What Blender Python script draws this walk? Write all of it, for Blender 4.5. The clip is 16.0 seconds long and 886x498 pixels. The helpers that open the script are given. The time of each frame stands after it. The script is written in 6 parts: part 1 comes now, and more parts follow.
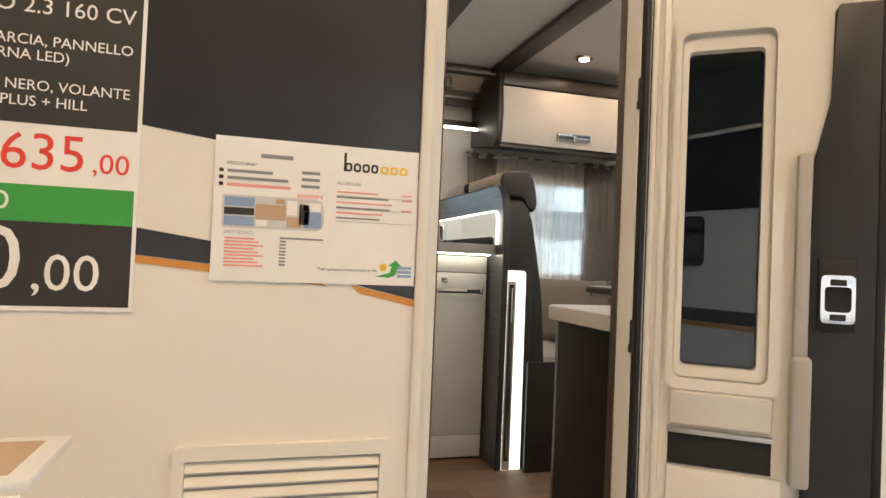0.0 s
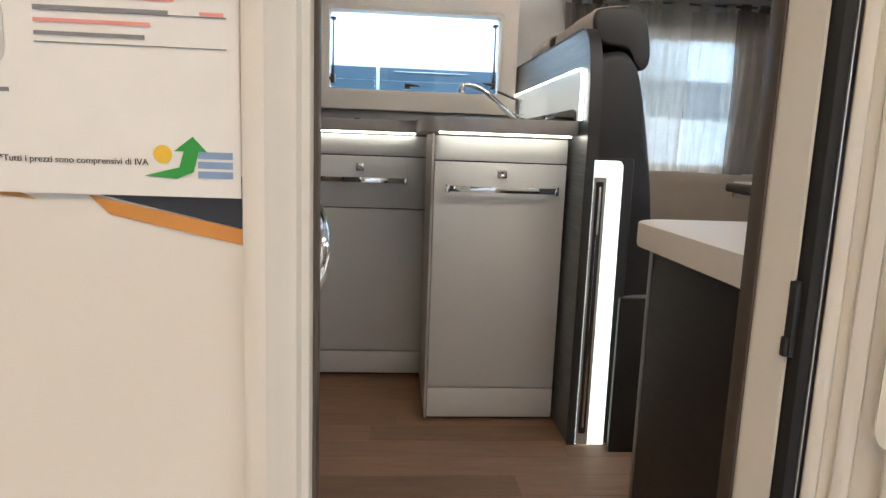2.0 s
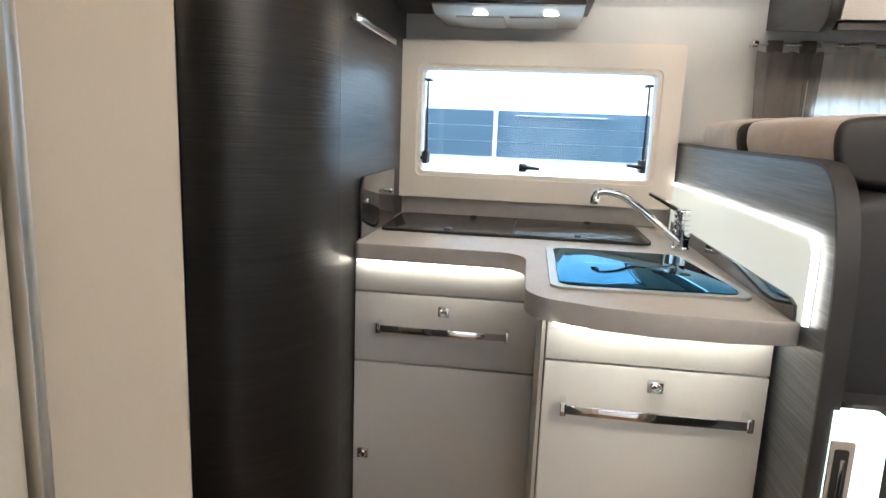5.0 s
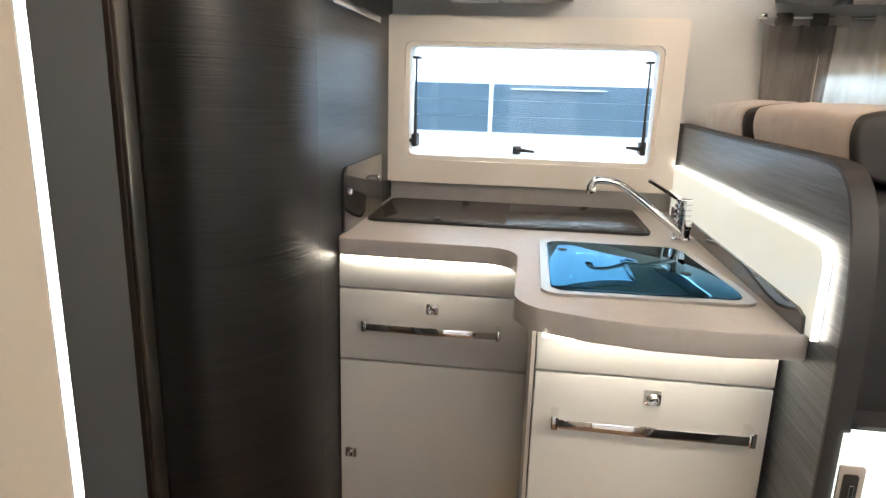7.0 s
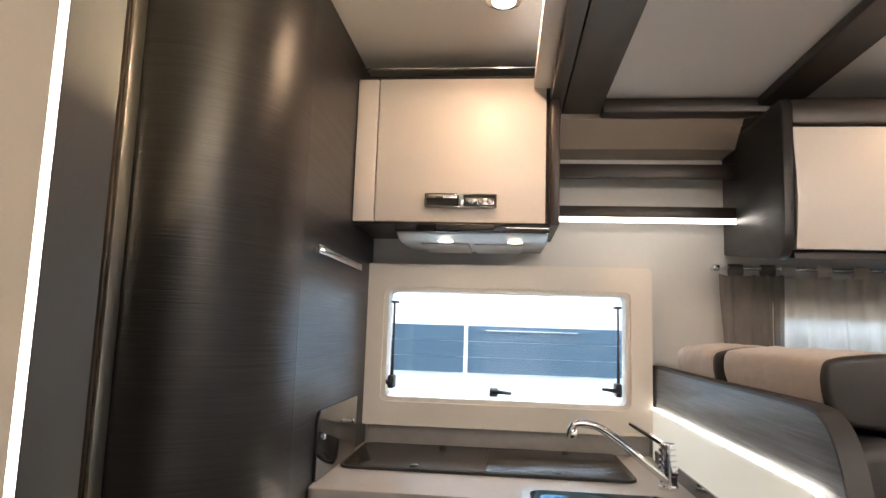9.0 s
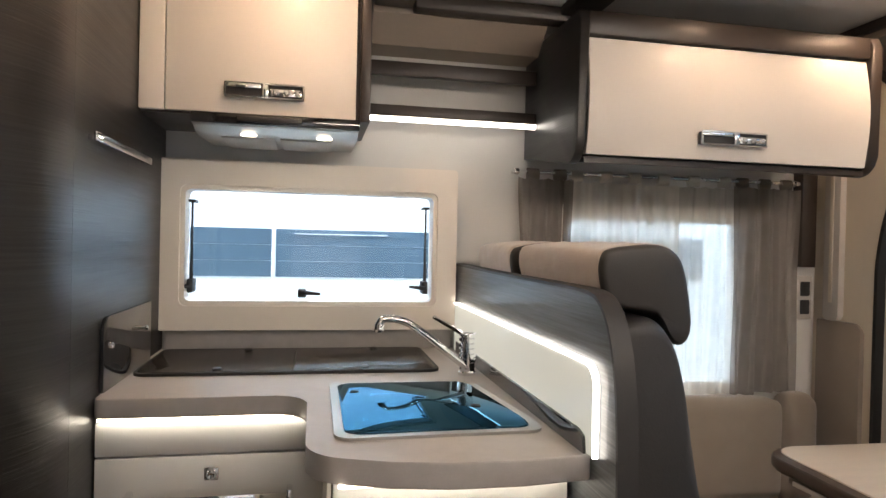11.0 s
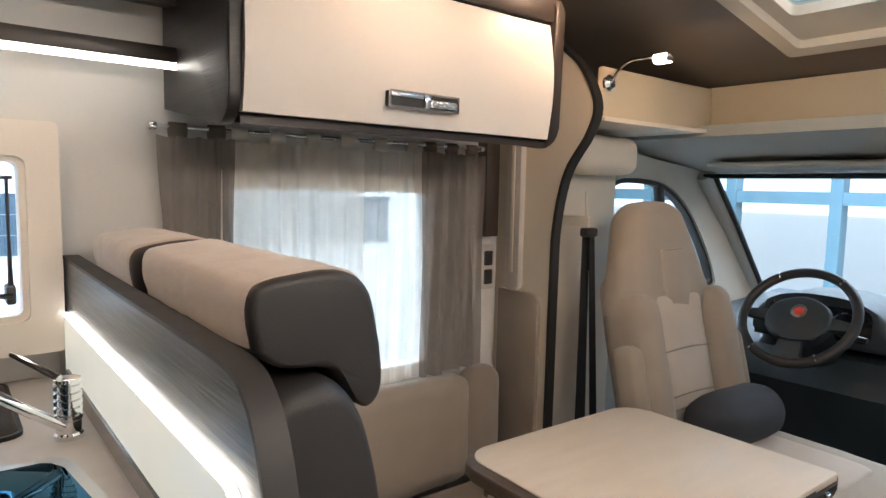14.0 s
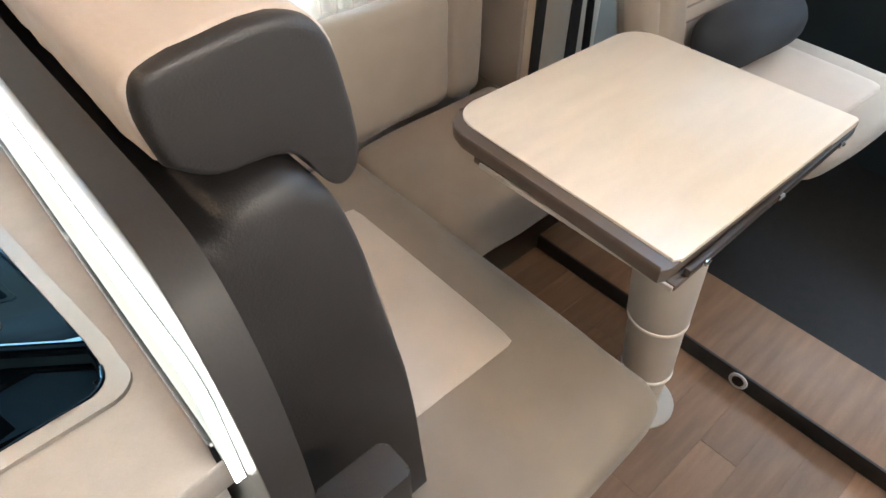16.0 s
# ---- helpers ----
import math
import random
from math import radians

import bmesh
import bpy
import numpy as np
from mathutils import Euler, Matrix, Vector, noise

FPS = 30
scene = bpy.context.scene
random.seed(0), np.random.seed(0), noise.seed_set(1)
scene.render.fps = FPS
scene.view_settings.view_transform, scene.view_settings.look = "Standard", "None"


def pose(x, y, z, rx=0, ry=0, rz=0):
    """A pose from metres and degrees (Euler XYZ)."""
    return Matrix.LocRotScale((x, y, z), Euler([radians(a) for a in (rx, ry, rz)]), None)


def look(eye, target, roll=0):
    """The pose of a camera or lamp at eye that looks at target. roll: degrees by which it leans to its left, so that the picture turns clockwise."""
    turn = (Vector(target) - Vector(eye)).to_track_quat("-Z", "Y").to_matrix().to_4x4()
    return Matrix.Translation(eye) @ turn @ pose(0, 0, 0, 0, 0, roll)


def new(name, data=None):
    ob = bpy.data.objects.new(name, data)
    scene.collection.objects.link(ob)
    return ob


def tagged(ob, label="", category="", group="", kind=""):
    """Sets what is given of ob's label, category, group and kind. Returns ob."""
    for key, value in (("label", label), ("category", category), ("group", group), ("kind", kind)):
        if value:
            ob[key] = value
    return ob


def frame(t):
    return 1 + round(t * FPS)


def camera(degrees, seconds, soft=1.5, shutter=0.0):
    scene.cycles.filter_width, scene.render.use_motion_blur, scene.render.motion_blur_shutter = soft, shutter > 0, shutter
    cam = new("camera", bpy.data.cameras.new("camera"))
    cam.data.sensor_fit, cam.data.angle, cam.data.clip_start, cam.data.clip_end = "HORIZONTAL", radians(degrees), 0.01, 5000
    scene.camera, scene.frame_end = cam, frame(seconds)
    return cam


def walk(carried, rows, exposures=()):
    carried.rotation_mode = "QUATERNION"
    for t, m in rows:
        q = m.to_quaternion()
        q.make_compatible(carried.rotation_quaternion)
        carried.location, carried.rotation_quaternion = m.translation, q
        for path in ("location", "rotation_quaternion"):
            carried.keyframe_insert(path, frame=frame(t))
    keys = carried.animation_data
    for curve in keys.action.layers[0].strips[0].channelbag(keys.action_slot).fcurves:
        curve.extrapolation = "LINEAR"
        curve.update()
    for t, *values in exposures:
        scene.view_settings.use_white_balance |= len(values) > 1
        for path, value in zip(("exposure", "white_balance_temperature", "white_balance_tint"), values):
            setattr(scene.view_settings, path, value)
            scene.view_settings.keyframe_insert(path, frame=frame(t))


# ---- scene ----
cam = camera(69.5, 16.0)
PATH = [
    (0, (-0.384, -1.309, 1.424), (0.186, 0.608, 1.467), 2.4),
    (0.5, (-0.306, -1.096, 1.419), (0.265, 0.818, 1.329), 2.2),
    (1, (-0.139, -0.917, 1.423), (0.431, 0.978, 1.128), 1.9),
    (1.5, (-0.002, -0.764, 1.43), (0.425, 1.166, 1.124), 2.1),
    (2, (0.079, -0.587, 1.424), (0.235, 1.381, 1.109), 2.1),
    (2.5, (0.169, -0.453, 1.412), (0.113, 1.522, 1.105), 1.9),
    (3, (0.218, -0.362, 1.459), (-0.01, 1.602, 1.156), 2.1),
    (3.5, (0.22, -0.271, 1.497), (-0.022, 1.69, 1.191), 2.3),
    (4, (0.146, -0.084, 1.594), (-0.106, 1.877, 1.294), 2.4),
    (4.2, (0.143, -0.026, 1.652), (-0.112, 1.937, 1.364), 2.2),
    (6.3, (0.156, 0.249, 1.834), (-0.086, 2.144, 1.241), 2.3),
    (6.5, (0.162, 0.24, 1.837), (-0.085, 2.132, 1.237), 1.8),
    (7, (0.161, 0.237, 1.839), (-0.089, 2.163, 1.359), 1.7),
    (7.5, (0.145, 0.226, 1.867), (-0.106, 2.204, 1.705), 1.7),
    (8, (0.139, 0.231, 1.868), (-0.121, 2.205, 2.054), 2.1),
    (8.2, (0.157, 0.231, 1.858), (-0.118, 2.19, 2.154), 1.9),
    (10.3, (0.144, 0.231, 1.836), (0.3, 2.224, 1.893), 1.5),
    (10.5, (0.146, 0.242, 1.829), (0.37, 2.229, 1.848), 1.4),
    (11, (0.16, 0.259, 1.828), (0.55, 2.22, 1.811), 1.3),
    (11.5, (0.183, 0.275, 1.83), (0.745, 2.195, 1.818), 1.2),
    (12, (0.206, 0.314, 1.841), (0.943, 2.174, 1.824), 1.1),
    (12.5, (0.28, 0.433, 1.847), (1.186, 2.216, 1.815), 1.0),
    (13, (0.351, 0.543, 1.889), (1.409, 2.239, 1.837), 1.0),
    (13.5, (0.371, 0.574, 1.918), (1.587, 2.153, 1.749), 1.0),
    (13.8, (0.366, 0.58, 1.933), (1.603, 2.14, 1.748), 1.1),
    (14, (0.373, 0.604, 1.931), (1.612, 2.162, 1.741), 1.2),
    (14.5, (0.375, 0.664, 1.931), (1.588, 2.184, 1.464), 1.0),
    (15, (0.411, 0.745, 1.982), (1.545, 2.125, 1.082), 1.1),
    (15.3, (0.44, 0.789, 2.029), (1.531, 2.066, 0.943), 0.6),
    (15.5, (0.469, 0.809, 2.042), (1.533, 2.017, 0.855), 0.7),
    (16, (0.536, 0.856, 2.027), (1.5, 1.912, 0.628), 0.6),
]
walk(cam, [(t, look(eye, target, roll)) for t, eye, target, roll in PATH],
     exposures=[(0.0, -0.24, 6620, 10), (1.0, -0.26, 6450, 10), (2.0, -0.22, 5900, 10), (3.0, -0.08, 5950, 10), (4.0, 0.10, 5950, 10), (6.5, 0.45, 6250, 10), (8.0, 0.10, 6500, 16),
                (10.5, -0.04, 6480, 14), (11.5, -0.12, 6450, 14), (13.5, 0.04, 6430, 14), (14.5, 0.26, 6150, 12), (16.0, 0.88, 6020, 10)])

# ---- world, sun, large lights ----
world = bpy.data.worlds.new("sky")
scene.world = world
world.use_nodes = True
_wn = world.node_tree.nodes
_sky = _wn.new("ShaderNodeTexSky")
_sky.sky_type = "NISHITA"
_sky.sun_disc = False
_sky.sun_elevation = radians(38)
_sky.sun_rotation = radians(60)
world.node_tree.links.new(_sky.outputs[0], _wn["Background"].inputs[0])
_wn["Background"].inputs[1].default_value = 0.15


def lamp(name, kind, m, power, colour=(1, 1, 1), size=1.0, size_y=None, spread=180):
    d = bpy.data.lights.new(name, kind)
    d.energy, d.color = power, colour
    if kind == "AREA":
        d.size = size
        d.spread = radians(spread)
        if size_y:
            d.shape, d.size_y = "RECTANGLE", size_y
        else:
            d.shape = "DISK"
    if kind == "SUN":
        d.angle = radians(size)
    ob = new(name, d)
    ob.matrix_world = m
    return ob


WARM, NEUTRAL, COOL = (1.0, 0.70, 0.405), (1.0, 0.93, 0.84), (0.80, 0.90, 1.0)
lamp("sun", "SUN", look((6, 8, 9), (0, 0, 0)), 0.8, (1, 0.96, 0.9), 12)
# rows of hall lamps: warm on the entry side
lamp("hall_lamp_light", "AREA", look((-1.5, -3.2, 5.4), (-1.2, -1.2, 0)), 270, WARM, 5.0, 0.8)
lamp("hall_lamp_light", "AREA", look((3.5, -3.2, 5.4), (2.2, -1.2, 0)), 165, WARM, 4.0, 0.8)
# added cool lamps without fixtures: brighten the far aisle and the cab as daylight
lamp("outside_fill_light", "AREA", look((1.0, 2.72, 5.2), (1.0, 3.0, 0)), 1650, COOL, 9.0, 0.9)
lamp("outside_fill_light", "AREA", look((6.0, 1.2, 5.4), (5.6, 1.2, 0)), 900, COOL, 4.0, 4.0)
# daylight under the cab skylight
lamp("skylight_light", "AREA", look((1.975, 0.88, 2.43), (2.02, 0.88, 0)), 2.5, COOL, 0.26, 0.9)
# ceiling spots of the living room
SPOTS = [(0.136, 1.60, 2.592, 3.0), (1.19, 1.60, 2.488, 0.8), (1.690, 1.650, 2.488, 1.8), (0.30, 0.62, 2.592, 4.0)]
for sx, sy, sz, sp in SPOTS:
    lamp("spot_light", "AREA", look((sx, sy, sz - 0.012), (sx, sy + 0.001, 0)), sp, (1.0, 0.66, 0.40), 0.05)
# light cove along the ceiling step; the entry-side one is added for ambient light
lamp("cove_light", "AREA", look((0.235, 1.0, 2.535), (0.05, 1.0, 2.75)), 9, (1.0, 0.78, 0.44), 0.02, 1.6)
lamp("cove_light", "AREA", look((1.05, 0.075, 2.42), (1.05, 0.9, 2.56)), 13, (1.0, 0.86, 0.70), 1.2, 0.03)
lamp("reading_light", "AREA", look((1.907, 1.610, 2.270), (2.45, 1.40, 2.18)), 0.9, (1.0, 0.72, 0.45), 0.03)
for hx in (-0.01, 0.175):
    lamp("hood_light", "AREA", look((hx, 1.90, 2.062), (hx, 1.901, 0)), 0.35, (1.0, 0.85, 0.6), 0.03)

# ---- materials ----


def material(name, colour, rough=0.5, metal=0.0, vary=0.08, scale=6.0, bump=0.0, bscale=120.0, grain=None, coat=0.0, spec=None,
             emit=None, power=0.0, alpha_trans=0.0, island=0.0, stretch=(1, 1, 1), sheen=0.0):
    """Principled surface: large blotches and a fine grain on colour and gloss, and a fine relief."""
    m = bpy.data.materials.new(name)
    m.use_nodes = True
    nt = m.node_tree
    b = nt.nodes["Principled BSDF"]
    b.inputs["Roughness"].default_value = rough
    b.inputs["Metallic"].default_value = metal
    b.inputs["Coat Weight"].default_value = coat
    b.inputs["Coat Roughness"].default_value = 0.08
    b.inputs["Sheen Weight"].default_value = sheen
    if spec is not None:
        b.inputs["Specular IOR Level"].default_value = spec
    co = nt.nodes.new("ShaderNodeTexCoord")
    mp = nt.nodes.new("ShaderNodeMapping")
    mp.inputs["Scale"].default_value = stretch
    nt.links.new(co.outputs["Object"], mp.inputs["Vector"])
    n1 = nt.nodes.new("ShaderNodeTexNoise")
    n1.inputs["Scale"].default_value = scale
    n1.inputs["Detail"].default_value = 5
    nt.links.new(mp.outputs[0], n1.inputs["Vector"])
    n2 = nt.nodes.new("ShaderNodeTexNoise")
    n2.inputs["Scale"].default_value = bscale
    n2.inputs["Detail"].default_value = 3
    nt.links.new(mp.outputs[0], n2.inputs["Vector"])
    mixf = nt.nodes.new("ShaderNodeMath")
    mixf.operation = "MULTIPLY_ADD"
    nt.links.new(n2.outputs[0], mixf.inputs[0])
    mixf.inputs[1].default_value = 0.45
    nt.links.new(n1.outputs[0], mixf.inputs[2])
    ramp = nt.nodes.new("ShaderNodeMapRange")
    ramp.inputs["From Min"].default_value = 0.45
    ramp.inputs["From Max"].default_value = 1.0
    ramp.inputs["To Min"].default_value = 1 - vary
    ramp.inputs["To Max"].default_value = 1 + vary
    nt.links.new(mixf.outputs[0], ramp.inputs["Value"])
    fac = ramp.outputs[0]
    if island:
        oi = nt.nodes.new("ShaderNodeObjectInfo")
        mr = nt.nodes.new("ShaderNodeMapRange")
        mr.inputs["To Min"].default_value, mr.inputs["To Max"].default_value = 1 - island, 1 + island
        nt.links.new(oi.outputs["Random"], mr.inputs["Value"])
        mu = nt.nodes.new("ShaderNodeMath")
        mu.operation = "MULTIPLY"
        nt.links.new(fac, mu.inputs[0])
        nt.links.new(mr.outputs[0], mu.inputs[1])
        fac = mu.outputs[0]
    sc = nt.nodes.new("ShaderNodeVectorMath")
    sc.operation = "SCALE"
    sc.inputs[0].default_value = colour
    nt.links.new(fac, sc.inputs["Scale"])
    nt.links.new(sc.outputs[0], b.inputs["Base Color"])
    rr = nt.nodes.new("ShaderNodeMapRange")
    rr.inputs["To Min"].default_value = max(0.0, rough * 0.8)
    rr.inputs["To Max"].default_value = min(1.0, rough * 1.25)
    nt.links.new(n1.outputs[0], rr.inputs["Value"])
    nt.links.new(rr.outputs[0], b.inputs["Roughness"])
    height = n2.outputs[0]
    if grain:
        gm = nt.nodes.new("ShaderNodeMapRange")
        gm.inputs["From Min"].default_value, gm.inputs["From Max"].default_value = 0.32, 0.68
        gm.inputs["To Min"].default_value, gm.inputs["To Max"].default_value = 0.62, 1.22
        gx = nt.nodes.new("ShaderNodeMath")
        gx.operation = "MULTIPLY"
        nt.links.new(fac, gx.inputs[0])
        nt.links.new(gm.outputs[0], gx.inputs[1])
        nt.links.new(gx.outputs[0], sc.inputs["Scale"])
        gp = nt.nodes.new("ShaderNodeMapping")
        gp.inputs["Scale"].default_value = (grain[0], grain[0], grain[1])
        nt.links.new(co.outputs["Object"], gp.inputs["Vector"])
        w = nt.nodes.new("ShaderNodeTexNoise")
        w.inputs["Scale"].default_value = 1.0
        w.inputs["Detail"].default_value = 3
        w.inputs["Distortion"].default_value = grain[2]
        nt.links.new(gp.outputs[0], w.inputs["Vector"])
        nt.links.new(w.outputs["Fac"], gm.inputs["Value"])
        height = w.outputs["Fac"]
    if bump:
        bp = nt.nodes.new("ShaderNodeBump")
        bp.inputs["Strength"].default_value = bump
        bp.inputs["Distance"].default_value = 0.002
        nt.links.new(height, bp.inputs["Height"])
        nt.links.new(bp.outputs[0], b.inputs["Normal"])
    if emit:
        b.inputs["Emission Color"].default_value = (*emit, 1)
        b.inputs["Emission Strength"].default_value = power
    if alpha_trans:
        b.inputs["Transmission Weight"].default_value = alpha_trans
    return m


def glass(name, tint, rough=0.0, gloss=0.035):
    """A thin pane: mostly clear, with a mirror gloss by Fresnel."""
    m = bpy.data.materials.new(name)
    m.use_nodes = True
    nt = m.node_tree
    nt.nodes.clear()
    out = nt.nodes.new("ShaderNodeOutputMaterial")
    tr = nt.nodes.new("ShaderNodeBsdfTransparent")
    tr.inputs[0].default_value = (*tint, 1)
    gl = nt.nodes.new("ShaderNodeBsdfGlossy")
    gl.inputs["Roughness"].default_value = rough
    lw = nt.nodes.new("ShaderNodeLayerWeight")
    lw.inputs[0].default_value = 0.5
    pw = nt.nodes.new("ShaderNodeMath")
    pw.operation = "POWER"
    pw.inputs[1].default_value = 4.0
    nt.links.new(lw.outputs["Facing"], pw.inputs[0])
    fr = nt.nodes.new("ShaderNodeMath")
    fr.operation = "MULTIPLY_ADD"
    fr.inputs[1].default_value, fr.inputs[2].default_value = 0.7, gloss
    nt.links.new(pw.outputs[0], fr.inputs[0])
    mx = nt.nodes.new("ShaderNodeMixShader")
    nt.links.new(fr.outputs[0], mx.inputs[0])
    nt.links.new(tr.outputs[0], mx.inputs[1])
    nt.links.new(gl.outputs[0], mx.inputs[2])
    nt.links.new(mx.outputs[0], out.inputs[0])
    return m


def cloth(name, colour, through_part, scale=700.0):
    """Thin woven cloth that lets light through."""
    m = bpy.data.materials.new(name)
    m.use_nodes = True
    nt = m.node_tree
    nt.nodes.clear()
    out = nt.nodes.new("ShaderNodeOutputMaterial")
    co = nt.nodes.new("ShaderNodeTexCoord")
    n1 = nt.nodes.new("ShaderNodeTexNoise")
    n1.inputs["Scale"].default_value = 14
    n2 = nt.nodes.new("ShaderNodeTexNoise")
    n2.inputs["Scale"].default_value = scale
    nt.links.new(co.outputs["Object"], n1.inputs["Vector"])
    nt.links.new(co.outputs["Object"], n2.inputs["Vector"])
    ad = nt.nodes.new("ShaderNodeMath")
    ad.operation = "ADD"
    nt.links.new(n1.outputs[0], ad.inputs[0])
    nt.links.new(n2.outputs[0], ad.inputs[1])
    mr = nt.nodes.new("ShaderNodeMapRange")
    mr.inputs["From Min"].default_value, mr.inputs["From Max"].default_value = 0.6, 1.4
    mr.inputs["To Min"].default_value, mr.inputs["To Max"].default_value = 0.88, 1.1
    nt.links.new(ad.outputs[0], mr.inputs["Value"])
    sc = nt.nodes.new("ShaderNodeVectorMath")
    sc.operation = "SCALE"
    sc.inputs[0].default_value = colour
    nt.links.new(mr.outputs[0], sc.inputs["Scale"])
    df = nt.nodes.new("ShaderNodeBsdfDiffuse")
    tl = nt.nodes.new("ShaderNodeBsdfTranslucent")
    tp = nt.nodes.new("ShaderNodeBsdfTransparent")
    nt.links.new(sc.outputs[0], df.inputs[0])
    nt.links.new(sc.outputs[0], tl.inputs[0])
    m1 = nt.nodes.new("ShaderNodeMixShader")
    m1.inputs[0].default_value = 0.45
    m2 = nt.nodes.new("ShaderNodeMixShader")
    m2.inputs[0].default_value = through_part
    nt.links.new(df.outputs[0], m1.inputs[1])
    nt.links.new(tl.outputs[0], m1.inputs[2])
    nt.links.new(m1.outputs[0], m2.inputs[1])
    nt.links.new(tp.outputs[0], m2.inputs[2])
    nt.links.new(m2.outputs[0], out.inputs[0])
    return m


def glow(name, colour, power):
    m = bpy.data.materials.new(name)
    m.use_nodes = True
    nt = m.node_tree
    nt.nodes.clear()
    out = nt.nodes.new("ShaderNodeOutputMaterial")
    e = nt.nodes.new("ShaderNodeEmission")
    e.inputs[0].default_value = (*colour, 1)
    e.inputs[1].default_value = power
    nt.links.new(e.outputs[0], out.inputs[0])
    return m


